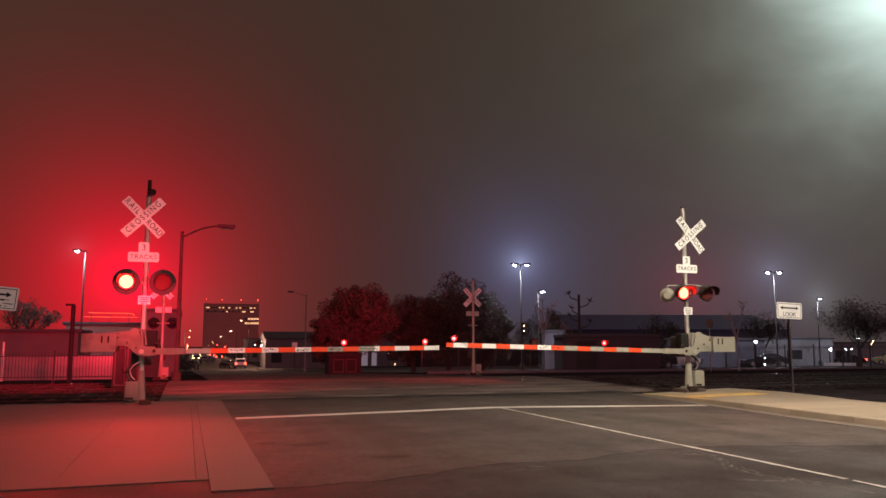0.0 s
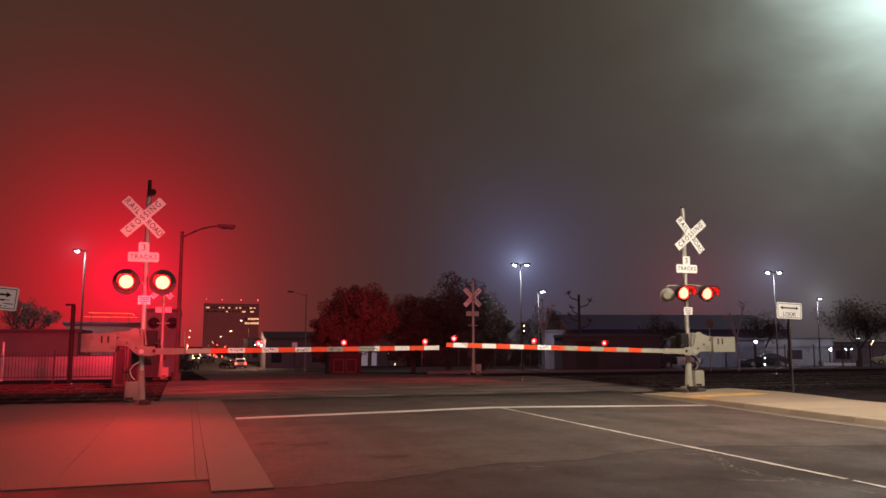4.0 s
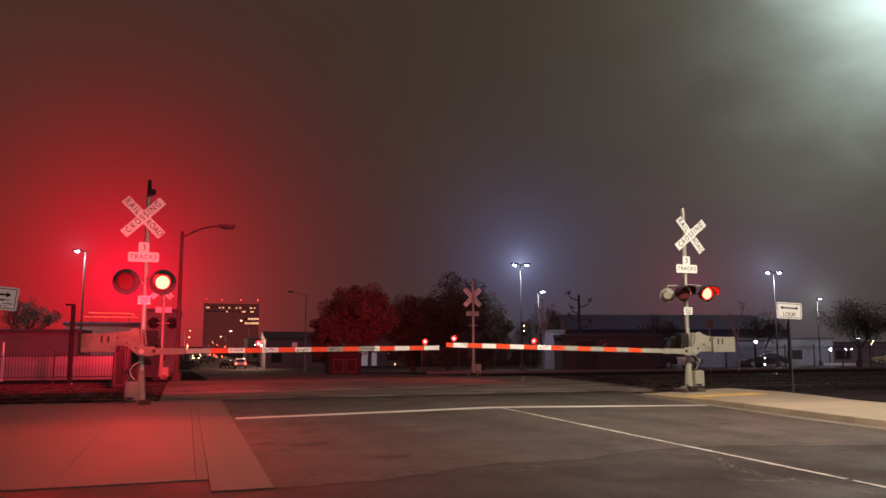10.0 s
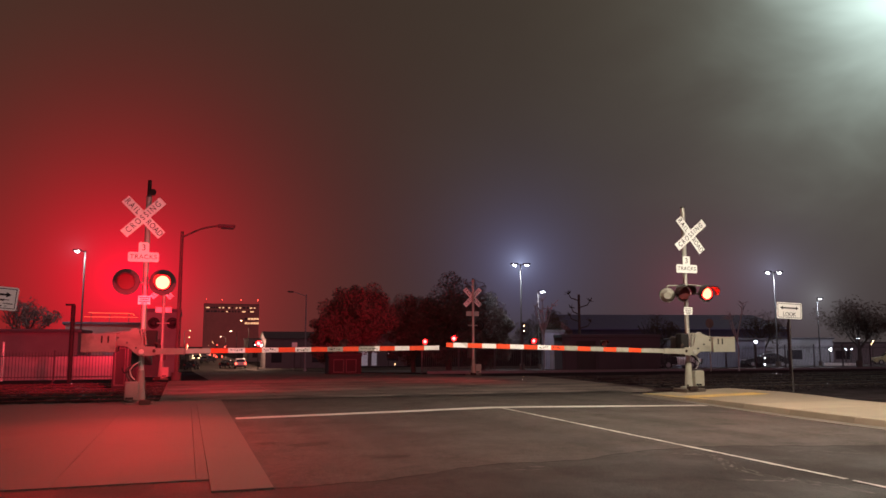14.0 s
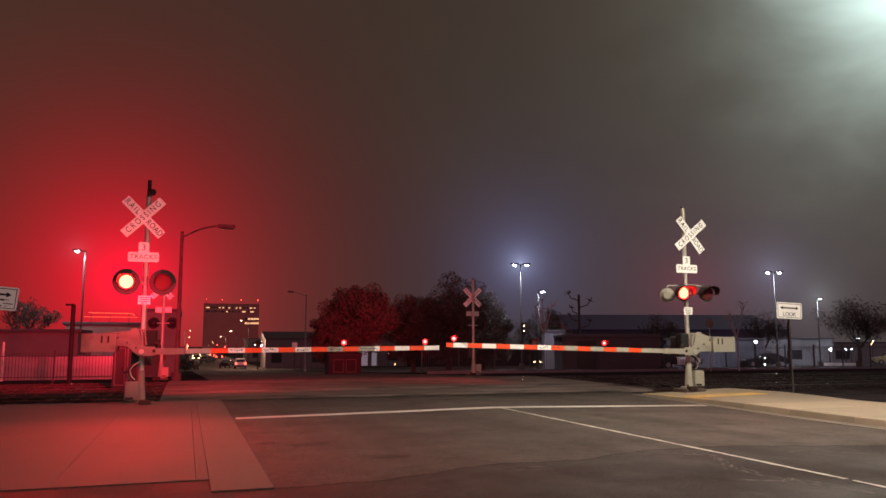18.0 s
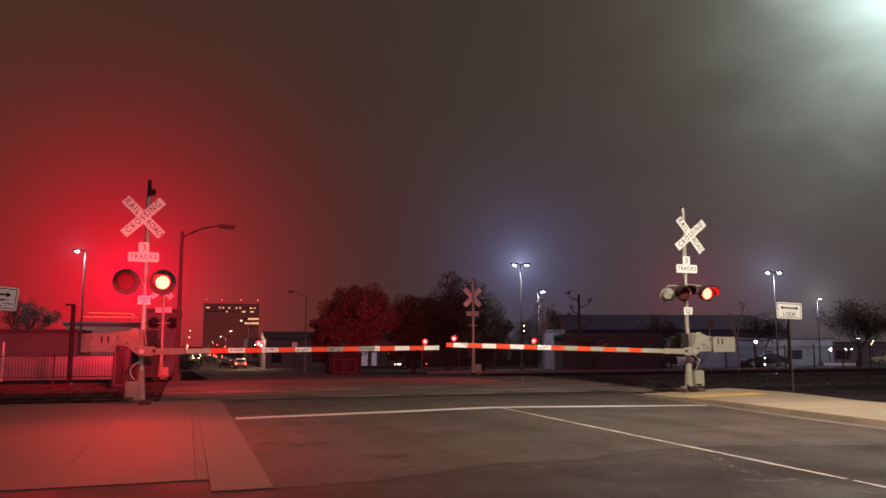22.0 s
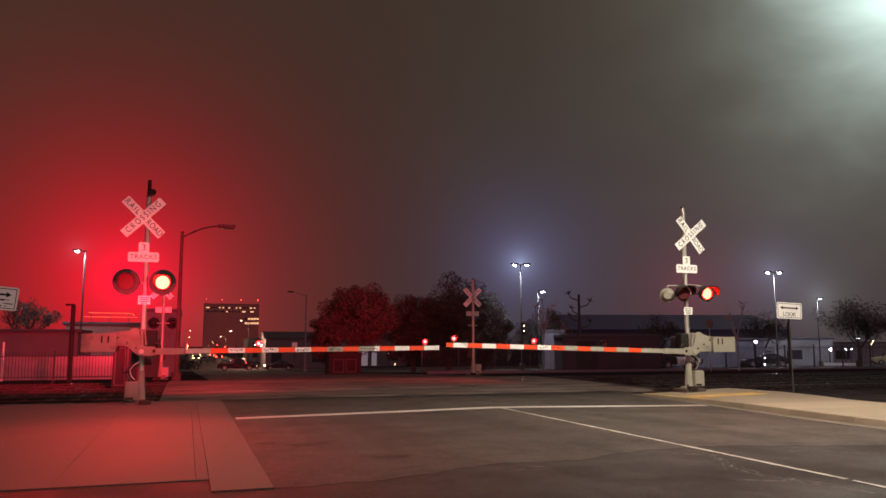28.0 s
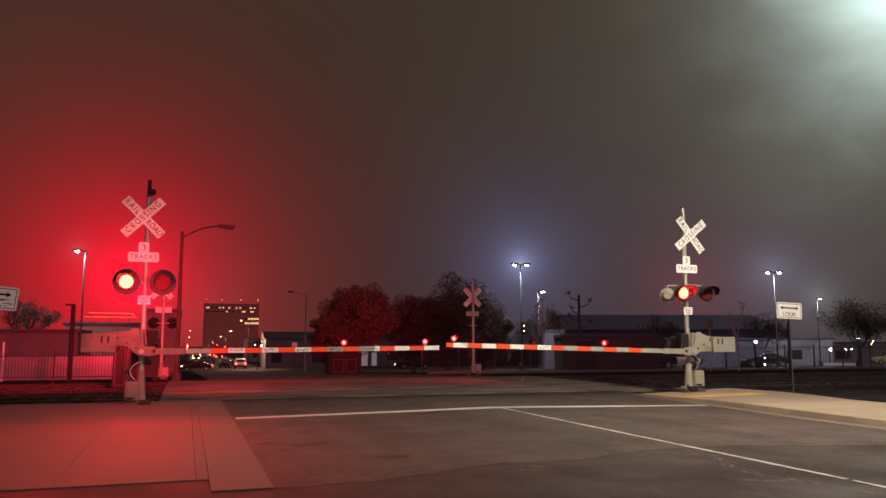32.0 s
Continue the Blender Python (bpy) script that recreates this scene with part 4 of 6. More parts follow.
def look_sign(at, post_h, dx, w=0.88, h=0.46, lean=0.0, faded=False):
    sign = thing("look_sign", at, "white look-both-ways sign with a double arrow on a post" if not faded else "scuffed white sign with a double arrow on a post", "road sign", "look signs")
    bm = B()
    box(bm, -0.016, 0.016, -0.015, 0.015, -0.2, post_h, None, 0.004)
    part("post", bm, M_DARK, sign, "dark steel post")
    plate_at = pose(dx, -0.03, post_h - 0.26, 0, lean, 0)
    bm = B()
    round_plate(bm, -w / 2, w / 2, -h / 2, h / 2, 0.045, -0.003, 0.003)
    plate = part("plate", bm, M_WHITE, sign, "white reflective plate", plate_at)
    bm = B()
    t, i = 0.014, 0.03
    box(bm, -w / 2 + i, w / 2 - i, -0.0055, -0.0035, h / 2 - i - t, h / 2 - i)
    box(bm, -w / 2 + i, w / 2 - i, -0.0055, -0.0035, -h / 2 + i, -h / 2 + i + t)
    box(bm, -w / 2 + i, -w / 2 + i + t, -0.0055, -0.0035, -h / 2 + i + t, h / 2 - i - t)
    box(bm, w / 2 - i - t, w / 2 - i, -0.0055, -0.0035, -h / 2 + i + t, h / 2 - i - t)
    part("border", bm, M_LETTER, plate)
    bm = B()
    za = 0.075
    prism(bm, [(-0.32, za), (-0.23, za + 0.055), (-0.23, za + 0.02), (0.23, za + 0.02), (0.23, za + 0.055), (0.32, za), (0.23, za - 0.055), (0.23, za - 0.02), (-0.23, za - 0.02), (-0.23, za - 0.055)], -0.006, -0.0035)
    part("arrow", bm, M_LETTER, plate, "black double arrow")
    if not faded:
        part("lettering", letters("LOOK", 0.165), None, plate, at=pose(0, -0.005, -0.11, 90, 0, 0))
    else:
        rng = random.Random(3)
        bm = B()
        for i in range(14):
            x, z = rng.uniform(-0.38, 0.3), rng.uniform(-0.17, -0.03)
            box(bm, x, x + rng.uniform(0.03, 0.12), -0.0055, -0.0035, z, z + rng.uniform(0.01, 0.035))
        part("scuff", bm, M_RUST, plate, "brown scuffs over the word", kind="stuff")
    for z in (h / 2 - 0.035, -h / 2 + 0.035):
        bm = B()
        rod(bm, (0, -0.009, z), (0, -0.003, z), 0.012, 0.012, 8)
        part("bolt", bm, M_DARK, plate)
    return sign


look_sign(pose(16.32, 17.8, 0.0), 2.62, -0.02, lean=2.0)
look_sign(pose(-3.66, 17.2, -0.02), 2.62, 0.0, lean=5.0, faded=True)

# ---------------------------------------------------------------- lamps beyond and around
def lot_lamp(at, height, heads, label, group, arm=0.55, dirs=(1, -1), mat=None, size=1.0):
    th = thing("lamp_post", at, label, "lamp post", group)
    bm = B()
    rod(bm, (0, 0, -0.1), (0, 0, 0.55), 0.25, 0.25, 14)
    part("footing", bm, M_CONCRETE, th)
    bm = B()
    rod(bm, (0, 0, 0.5), (0, 0, height), 0.085, 0.06, 12)
    part("pole", bm, M_DARK, th, "slim dark steel pole")
    for d in dirs[:heads]:
        bm = B()
        rod(bm, (0, 0, height - 0.08), (arm * d, 0, height - 0.02), 0.035, 0.035, 8)
        a = part("arm", bm, M_DARK, th)
        bm = B()
        x0, x1 = sorted((arm * d * 0.75, arm * d * 0.75 + 0.6 * d * size))
        box(bm, x0, x1, -0.19 * size, 0.19 * size, height - 0.06, height + 0.08, None, 0.03)
        hd = part("head", bm, M_DARK, th, "flat lamp head")
        bm = B()
        ball(bm, ((x0 + x1) / 2, 0, height - 0.06), 0.15 * size, (1.25, 0.8, 0.8), 14)
        part("lens", bm, mat or M_LED, hd, "glowing white lens")
    return th


lot_lamp(pose(26.4, 59.0, fall(59), 0, 0, -10), 8.85, 2, "dark pole with two bright bluish-white heads", "parking lot lamps", 0.3)
lot_lamp(pose(37.0, 78.0, fall(78), 0, 0, 0), 8.6, 1, "dark pole with one white lamp head", "parking lot lamps", 0.3)
lot_lamp(pose(53.4, 60.0, fall(60), 0, 0, -25), 9.1, 2, "dark pole with two bright bluish-white heads", "parking lot lamps", 0.3)
lot_lamp(pose(76.0, 78.0, fall(78), 0, 0, 0), 8.5, 1, "dark pole with one white lamp head", "parking lot lamps", 0.3)
lot_lamp(pose(-8.1, 68.0, fall(68), 0, 0, 180), 10.0, 1, "slim pole with one white lamp head", "parking lot lamps", 0.4)
lot_lamp(pose(52.7, 50.0, fall(50), 0, 0, 30), 2.42, 2, "low post with two small lamp heads", "small lamps", 0.34, size=0.26)


def street_lamp(at, height, reach, label, lit=None, group="street lamps", toward=1, paint=None):
    th = thing("street_lamp", at, label, "street lamp", group)
    bm = B()
    rod(bm, (0, 0, -0.1), (0, 0, 0.25), 0.20, 0.20, 14)
    rod(bm, (0, 0, 0.25), (0, 0, height), 0.10, 0.065, 14)
    part("pole", bm, paint or M_DARK, th, "tapered steel pole")
    pts = [(0, 0, height - 0.25)] + [(toward * reach * i / 5, 0, height - 0.25 + 0.55 * math.sin(i / 5 * math.pi / 2)) for i in range(1, 6)]
    bm = B()
    tube(bm, pts, [0.04] * 6, 8)
    part("arm", bm, paint or M_DARK, th, "curved arm")
    x = toward * reach
    bm = B()
    x0, x1 = sorted((x - 0.08 * toward, x + 0.62 * toward))
    box(bm, x0, x1, -0.15, 0.15, height + 0.24, height + 0.37, None, 0.04)
    hd = part("head", bm, M_DARK, th)
    bm = B()
    box(bm, x0 + 0.12, x1 - 0.06, -0.12, 0.12, height + 0.19, height + 0.239, None, 0.015)
    part("lens", bm, lit or M_GLASS, hd)
    return th


street_lamp(pose(-0.35, 29.9 + 3.6, 0), 6.05, 1.5, "unlit street lamp with a curved arm on a dark pole", paint=M_LAMP_PAINT)
street_lamp(pose(13.75, 95, fall(95)), 9.3, -2.2, "unlit street lamp on a slim pole", paint=M_WALL_GREY)
# the lamp that lights this side, then an added unseen one to carry the fill
street_lamp(pose(14.9, 10.2, 0.13), 8.7, 3.3, "tall street lamp with a bright white head", M_LED, toward=-1)
street_lamp(pose(-5.2, -18.0, 0.0), 8.4, 2.1, "added unseen street lamp behind the camera, for the fill light", M_LED)
for i, (x, y, z) in enumerate(((11.0, 171, 6.15), (11.0, 213, 4.44), (10.9, 272, 3.35), (11.1, 369, 1.71), (11.1, 440, 0.2), (0.88, 230, 4.78), (0.8, 290, 3.45), (0.3, 400, 0.6), (0.3, 470, -0.6))):
    side = 1 if x > 5 else -1
    th = street_lamp(pose(x + 1.6 * side, y, fall(y)), z - fall(y) - 0.1, 1.3, "street lamp with a warm glowing head", None, "far street lamps", -side)
    bm = B()
    ball(bm, (-side * 1.6, 0, z - fall(y) + 0.02), 0.085 if y < 250 else 0.13, (1, 1, 0.8), 10)
    part("globe", bm, M_WARM, th, "glowing globe")

# ---------------------------------------------------------------- trees
def limb(bm, p, d, length, r, depth, rng, tips, spread=0.6, up=0.25):
    q = p + d * length
    mid = p + d * length * 0.5 + Vector((rng.uniform(-1, 1), rng.uniform(-1, 1), rng.uniform(-0.5, 0.8))) * length * 0.06
    rod(bm, p, mid, r, r * 0.85, 7, False)
    rod(bm, mid, q, r * 0.85, r * 0.68, 7, False)
    if depth == 0:
        tips.append(q)
        return
    if depth <= 2:
        tips.append(q)
    for i in range(rng.choice((2, 3, 3))):
        e = (d + Vector((rng.uniform(-1, 1), rng.uniform(-1, 1), rng.uniform(-0.6, 0.8) + up)) * spread).normalized()
        limb(bm, q, e, length * rng.uniform(0.62, 0.86), r * 0.62, depth - 1, rng, tips, spread, up)


def tree(at, height, wide, seed, label, leaves=2600, leaf=0.16, trunk_h=0.28, depth=3, low=0.25, mat_leaf=None):
    rng = random.Random(seed)
    th = thing("tree", at, label, "tree", "trees")
    bm, tips = B(), []
    h0 = height * trunk_h
    rod(bm, (0, 0, -0.15), (0, 0, h0), height * 0.035, height * 0.026, 10)
    for i in range(5):
        a = i * 2 * math.pi / 5 + rng.uniform(-0.4, 0.4)
        d = Vector((math.cos(a) * 0.75, math.sin(a) * 0.75, rng.uniform(0.7, 1.2))).normalized()
        limb(bm, Vector((0, 0, h0 * rng.uniform(0.8, 1.0))), d, height * 0.20, height * 0.016, depth, rng, tips)
    part("trunk", bm, M_BARK, th, "dark branching trunk")
    if leaves:
        # clumps of small leaves inside an uneven crown
        clumps = []
        for i in range(84):
            while True:
                p = Vector((rng.uniform(-1, 1), rng.uniform(-1, 1), rng.uniform(-1, 1)))
                if p.length < 1:
                    break
            lump = 1 + 0.42 * noise.noise(p * 1.9 + Vector((seed, 0, 0)))
            c = Vector((p.x * wide / 2 * lump * 0.86, p.y * wide / 2 * lump * 0.86, height * (low + (1 - low) * 0.5) + p.z * height * (1 - low) * 0.44 * lump))
            clumps.append((c, rng.uniform(0.08, 0.16) * wide))
        for t in tips[:40]:
            clumps.append((t, 0.09 * wide))
        verts, faces = [], []
        for i in range(leaves):
            c, r = rng.choice(clumps)
            while True:
                o = Vector((rng.uniform(-1, 1), rng.uniform(-1, 1), rng.uniform(-1, 1)))
                if o.length < 1:
                    break
            p = c + o * r
            u = Vector((rng.uniform(-1, 1), rng.uniform(-1, 1), rng.uniform(-1, 1))).normalized()
            w = u.orthogonal().normalized()
            s = leaf * rng.uniform(0.6, 1.4)
            k = len(verts)
            verts += [p - u * s, p + w * s * 0.45, p + u * s, p - w * s * 0.45]
            faces.append((k, k + 1, k + 2, k + 3))
        me = bpy.data.meshes.new("crown")
        me.from_pydata(verts, [], faces)
        me.materials.append(mat_leaf or M_LEAF)
        part("crown", me, None, th, "dense dark green leaves", kind="stuff")
    return th


tree(pose(11.0, 52.0, fall(52)), 5.9, 5.8, 11, "broad dark leafy tree beyond the fence", 60000, 0.08, 0.26, 3, 0.22)
tree(pose(9.1, 51.2, fall(51)), 4.1, 3.4, 17, "low bushy tree beside a larger one", 24000, 0.08, 0.2, 3, 0.1)
tree(pose(19.0, 56.0, fall(56)), 7.0, 9.0, 23, "large dark leafy tree beyond the fence", 70000, 0.085, 0.2, 3, 0.06)
tree(pose(22.4, 57.5, fall(57.5)), 6.3, 5.2, 29, "dark leafy tree beyond the fence", 40000, 0.085, 0.2, 3, 0.06)
tree(pose(15.9, 55.0, fall(55)), 5.7, 4.4, 33, "small dark leafy tree between two larger ones", 28000, 0.08, 0.2, 3, 0.08)
tree(pose(-13.4, 75.0, fall(75)), 7.0, 4.2, 31, "thin half-bare tree behind the long shed", 2600, 0.10, 0.4, 3, 0.4)
tree(pose(64.8, 75.0, fall(75)), 6.5, 6.5, 37, "thin half-bare tree by the lot", 4500, 0.10, 0.35, 3, 0.35)
tree(pose(65.5, 62.0, fall(62)), 6.6, 8.4, 41, "spreading leafy tree by the lot", 11000, 0.11, 0.3, 3, 0.42)
tree(pose(55.0, 82.0, fall(82)), 6.6, 5.0, 43, "thin half-bare tree near the storehouse", 3000, 0.10, 0.35, 3, 0.35)

tree(pose(42.3, 88.0, fall(88)), 7.2, 7.5, 47, "dark leafy tree behind the lot lamps", 22000, 0.10, 0.2, 3, 0.05)
tree(pose(36.0, 90.0, fall(90)), 6.4, 6.5, 51, "low dark leafy tree behind the lot lamps", 20000, 0.10, 0.2, 3, 0.03)


def pollard(at, height, seed, label, mat, knob=False, out=0.13):
    rng = random.Random(seed)
    th = thing("bare_tree", at, label, "tree", "bare trees")
    bm = B()
    rod(bm, (0, 0, -0.1), (0, 0, height * (0.96 if knob else 0.55)), height * (0.020 if knob else 0.011), height * (0.016 if knob else 0.009), 9)
    part("trunk", bm, mat, th)
    for i in range(5):
        a = i * 2 * math.pi / 5 + rng.uniform(-0.5, 0.5)
        p0 = Vector((0, 0, height * rng.uniform(0.4, 0.55)))
        p1 = p0 + Vector((math.cos(a) * height * out, math.sin(a) * height * out, height * rng.uniform(0.12, 0.25)))
        p2 = p1 + Vector((math.cos(a) * height * 0.05, math.sin(a) * height * 0.05, height * rng.uniform(0.1, 0.24)))
        if knob:
            # cut back hard: short stubs off a tall stem
            p0 = Vector((0, 0, height * (0.52 + 0.09 * i)))
            p1 = p0 + Vector((math.cos(a * 1.7) * height * 0.11, math.sin(a * 1.7) * height * 0.11, height * 0.035))
            p2 = p1 + Vector((math.cos(a * 1.7) * height * 0.03, math.sin(a * 1.7) * height * 0.03, height * 0.05))
        bm = B()
        slim = 0.6 if knob else 0.55
        tube(bm, [p0, p1, p2], [height * 0.014 * slim, height * 0.011 * slim, height * 0.007 * slim], 7)
        for j in range(12 if knob else 6):
            e = Vector((rng.uniform(-1, 1), rng.uniform(-1, 1), rng.uniform(-0.2, 1.0))) * height * (0.05 if knob else 0.09)
            rod(bm, p2, p2 + e, height * 0.005, height * 0.002, 5)
        part("limb", bm, mat, th)
    return th


pollard(pose(22.2, 46.0, fall(46)), 5.2, 3, "young bare tree with pale pruned limbs", M_TWIG, False, 0.06)
pollard(pose(35.6, 66.0, fall(66)), 7.4, 4, "bare tree with cut-back limbs", M_BARK, True)
pollard(pose(32.6, 40.0, fall(40)), 4.3, 5, "young bare tree with pale pruned limbs", M_TWIG, False, 0.07)


# ---------------------------------------------------------------- fences
def iron_fence(p0, p1, height, label, pitch=0.125, post_every=2.4):
    a, b = Vector(p0), Vector(p1)
    L = (b - a).length
    d = (b - a) / L
    th = thing("iron_fence", Matrix.Translation(a), label, "fence", "iron fences")
    ang = math.atan2(d.y, d.x)
    turn = pose(0, 0, 0, 0, 0, math.degrees(ang))
    rise = b.z - a.z
    n = int(L / post_every) + 1
    bm = B()
    box(bm, -0.035, 0.035, -0.035, 0.035, -0.15, height + 0.08, None, 0.006)
    me = mesh_of("post", bm, M_FENCE)
    for i in range(n + 1):
        u = min(i * post_every, L)
        part("post", me, None, th, at=turn @ pose(u, 0, rise * u / L))
    for z in (0.16, height - 0.16):
        bm = B()
        rod(bm, turn @ Vector((0, 0, z)), turn @ Vector((L, 0, z + rise)), 0.02, 0.02, 6)
        part("rail", bm, M_FENCE, th)
    verts, faces = [], []
    m = int(L / pitch)
    for i in range(m):
        u = (i + 0.5) * pitch
        z0, z1 = rise * u / L + 0.06, rise * u / L + height
        k = len(verts)
        s = 0.010
        for z in (z0, z1):
            verts += [turn @ Vector((u + x, y, z)) for x, y in ((-s, -s), (s, -s), (s, s), (-s, s))]
        faces += [(k, k + 1, k + 5, k + 4), (k + 1, k + 2, k + 6, k + 5), (k + 2, k + 3, k + 7, k + 6), (k + 3, k, k + 4, k + 7), (k + 4, k + 5, k + 6, k + 7)]
    me = bpy.data.meshes.new("infill")
    me.from_pydata(verts, [], faces)
    me.materials.append(M_FENCE)
    part("infill", me, None, th, "thin upright bars", kind="stuff")


iron_fence((14.0, 46.5, fall(46.5)), (62.0, 43.0, fall(43)), 1.65, "black iron picket fence along the lot")
iron_fence((-22.0, 38.0, fall(38)), (-2.2, 36.0, fall(36)), 1.2, "black iron picket fence by the tracks")
bm = B()
box(bm, 14.0, 62.5, 0.0, 0.3, -0.25, 0.16, None, 0.02)
solo("low_wall", bm, M_WALL_DARK, "low concrete wall under the iron fence", "wall", pose(0, 46.0, fall(46), 0, 0, -3.5))


# ---------------------------------------------------------------- buildings
def building(name, at, w, d, h, wall, roof, label, openings=(), roof_rise=0.0, over=0.25, parapet=False, kind_cat="building"):
    """Front wall at y = 0 facing -y, x from 0 to w. openings: x0, x1, z0, z1, material, name."""
    th = thing(name, at, label, kind_cat, "buildings")
    t = 0.25
    # front wall built round its openings
    xs = sorted({0.0, w, *[o[0] for o in openings], *[o[1] for o in openings]})
    zs = sorted({-1.5, h, *[o[2] for o in openings], *[o[3] for o in openings]})
    bm = B()
    for i in range(len(xs) - 1):
        for j in range(len(zs) - 1):
            cx, cz = (xs[i] + xs[i + 1]) / 2, (zs[j] + zs[j + 1]) / 2
            if not any(o[0] < cx < o[1] and o[2] < cz < o[3] for o in openings):
                box(bm, xs[i], xs[i + 1], 0, t, zs[j], zs[j + 1])
    bmesh.ops.remove_doubles(bm, verts=bm.verts[:], dist=0.001)
    part("front_wall", bm, wall, th)
    for nm, x0, x1, y0, y1 in (("side_wall", 0, t, t, d), ("side_wall", w - t, w, t, d), ("back_wall", t, w - t, d - t, d)):
        bm = B()
        box(bm, x0, x1, y0, y1, -1.5, h)
        part(nm, bm, wall, th)
    bm = B()
    if roof_rise:
        prism(bm, [(-over, h), (w + over, h), (w + over, h + 0.15), (w * 0.5, h + 0.15 + roof_rise), (-over, h + 0.15)], -over, d + over) if w < d else None
        if w >= d:
            vs = []
            for x in (-over, w + over):
                vs.append([bm.verts.new((x, y, z)) for y, z in ((-over, h), (d + over, h), (d + over, h + 0.12), (d / 2, h + 0.12 + roof_rise), (-over, h + 0.12))])
            bm.faces.new(vs[0])
            bm.faces.new(vs[1][::-1])
            for i in range(5):
                j = (i + 1) % 5
                bm.faces.new((vs[0][j], vs[0][i], vs[1][i], vs[1][j]))
            bmesh.ops.recalc_face_normals(bm, faces=bm.faces[:])
    else:
        box(bm, -over, w + over, -over, d + over, h, h + 0.22, None, 0.03)
    part("roof", bm, roof, th)
    for x0, x1, z0, z1, mat, nm in openings:
        bm = B()
        f = min(0.06, (x1 - x0) * 0.1)
        box(bm, x0, x1, 0.06, 0.14, z0, z0 + f)
        box(bm, x0, x1, 0.06, 0.14, z1 - f, z1)
        box(bm, x0, x0 + f, 0.06, 0.14, z0 + f, z1 - f)
        box(bm, x1 - f, x1, 0.06, 0.14, z0 + f, z1 - f)
        wn = part(nm, bm, M_DARK, th)
        bm = B()
        box(bm, x0 + f, x1 - f, 0.09, 0.11, z0 + f, z1 - f)
        part("pane", bm, mat, wn)
    return th


# blue-roofed warehouse behind the lot
building("warehouse", pose(54.9, 104.0, fall(104), 0, 0, -14), 33.5, 24, 5.6, M_BLUE_WALL, M_ROOF_BLUE, "long low warehouse with a dull blue metal roof",
         [(x, x + 3.2, 0.0, 3.4, M_WALL_GREY, "dock_door") for x in (2, 8, 14, 20, 26)], 2.6, 0.4)
building("storehouse", pose(50.2, 84, fall(84), 0, 0, -8), 9.5, 6, 3.5, M_WALL_MID, M_ROOF_DARK, "pale low storehouse with a flat roof", [(2, 3, 0, 2.1, M_WALL_DARK, "door"), (5, 6.6, 1.2, 2.3, M_GLASS, "window")])
building("storehouse", pose(49.5, 70, fall(70), 0, 0, -20), 9.0, 5, 2.9, M_WALL_MID, M_ROOF_DARK, "pale low storehouse behind the fence", [(1, 2, 0, 2.1, M_WALL_DARK, "door")])
building("container_store", pose(24.95, 48.8, fall(49), 0, 0, -14), 7.0, 2.6, 2.35, M_STORE, M_ROOF_DARK, "dark flat-topped store by the fence", [(1.0, 2.4, 0.0, 2.1, M_DARK, "door")], 0, 0.05)
building("hut", pose(30.0, 62, fall(62), 0, 0, -18), 1.7, 2.2, 3.3, M_WALL_MID, M_ROOF_DARK, "small white hut lit by the lot lamp", [(0.4, 1.2, 0.0, 2.1, M_WALL_DARK, "door")], 0, 0.08)
building("house", pose(73, 92, fall(92), 0, 0, -30), 14, 8, 3.8, M_WALL_GREY, M_ROOF_DARK, "grey low building beyond the lot", [(2.2, 3.4, 1.0, 2.2, M_GLASS, "window"), (5.0, 6.0, 0, 2.1, M_WALL_DARK, "door"), (8, 10, 1.0, 2.3, M_GLASS, "window")])
building("house", pose(86, 98, fall(98), 0, 0, -35), 20, 8, 3.4, M_WALL_GREY, M_ROOF_DARK, "grey low building beyond the lot", [(2.2, 3.4, 1.0, 2.2, M_GLASS, "window"), (9, 11, 1.0, 2.3, M_GLASS, "window")])
# left of the road
building("diner", pose(-10.2, 75, fall(75), 0, 0, 6), 6.6, 7, 4.4, M_WALL_BRICK, M_ROOF_DARK, "low building with glowing red strips along its roof edge", [(0.8, 2.2, 0.9, 2.4, M_GLASS, "window"), (3.2, 4.2, 0, 2.2, M_WALL_DARK, "door"), (4.8, 6.0, 0.9, 2.4, M_GLASS, "window")])
building("shed", pose(-22.5, 60, fall(60), 0, 0, 0), 15.2, 6, 3.05, M_WALL_DARK, M_ROOF_DARK, "long dark flat-roofed shed", [(3, 4, 0, 2.1, M_DARK, "door"), (8, 9.4, 1.0, 2.0, M_GLASS, "window")])
bm = B()
box(bm, -24.0, -3.3, 0, 0.2, -0.4, 1.15, None, 0.01)
solo("screen_wall", bm, M_WALL_GREY, "pale rendered wall behind the iron fence", "wall", pose(0, 42.0, fall(42)))
building("workshop", pose(-2.65, 52, fall(52), 0, 0, 0), 2.2, 9, 4.0, M_WALL_DARK, M_ROOF_DARK, "dark workshop beside the street", [(0.2, 1.1, 0, 2.3, M_DARK, "door")], 0, 0.06)
building("shop", pose(12.9, 136, fall(136), 0, 0, 0), 12.6, 9, 5.0, M_WALL_DARK, M_ROOF_DARK, "dark single-storey shop on the corner", [(1, 2.8, 0.9, 2.6, M_GLASS, "window"), (5, 6.1, 0, 2.3, M_WALL_DARK, "door"), (8, 10.6, 0.9, 2.6, M_GLASS, "window")], 1.2)
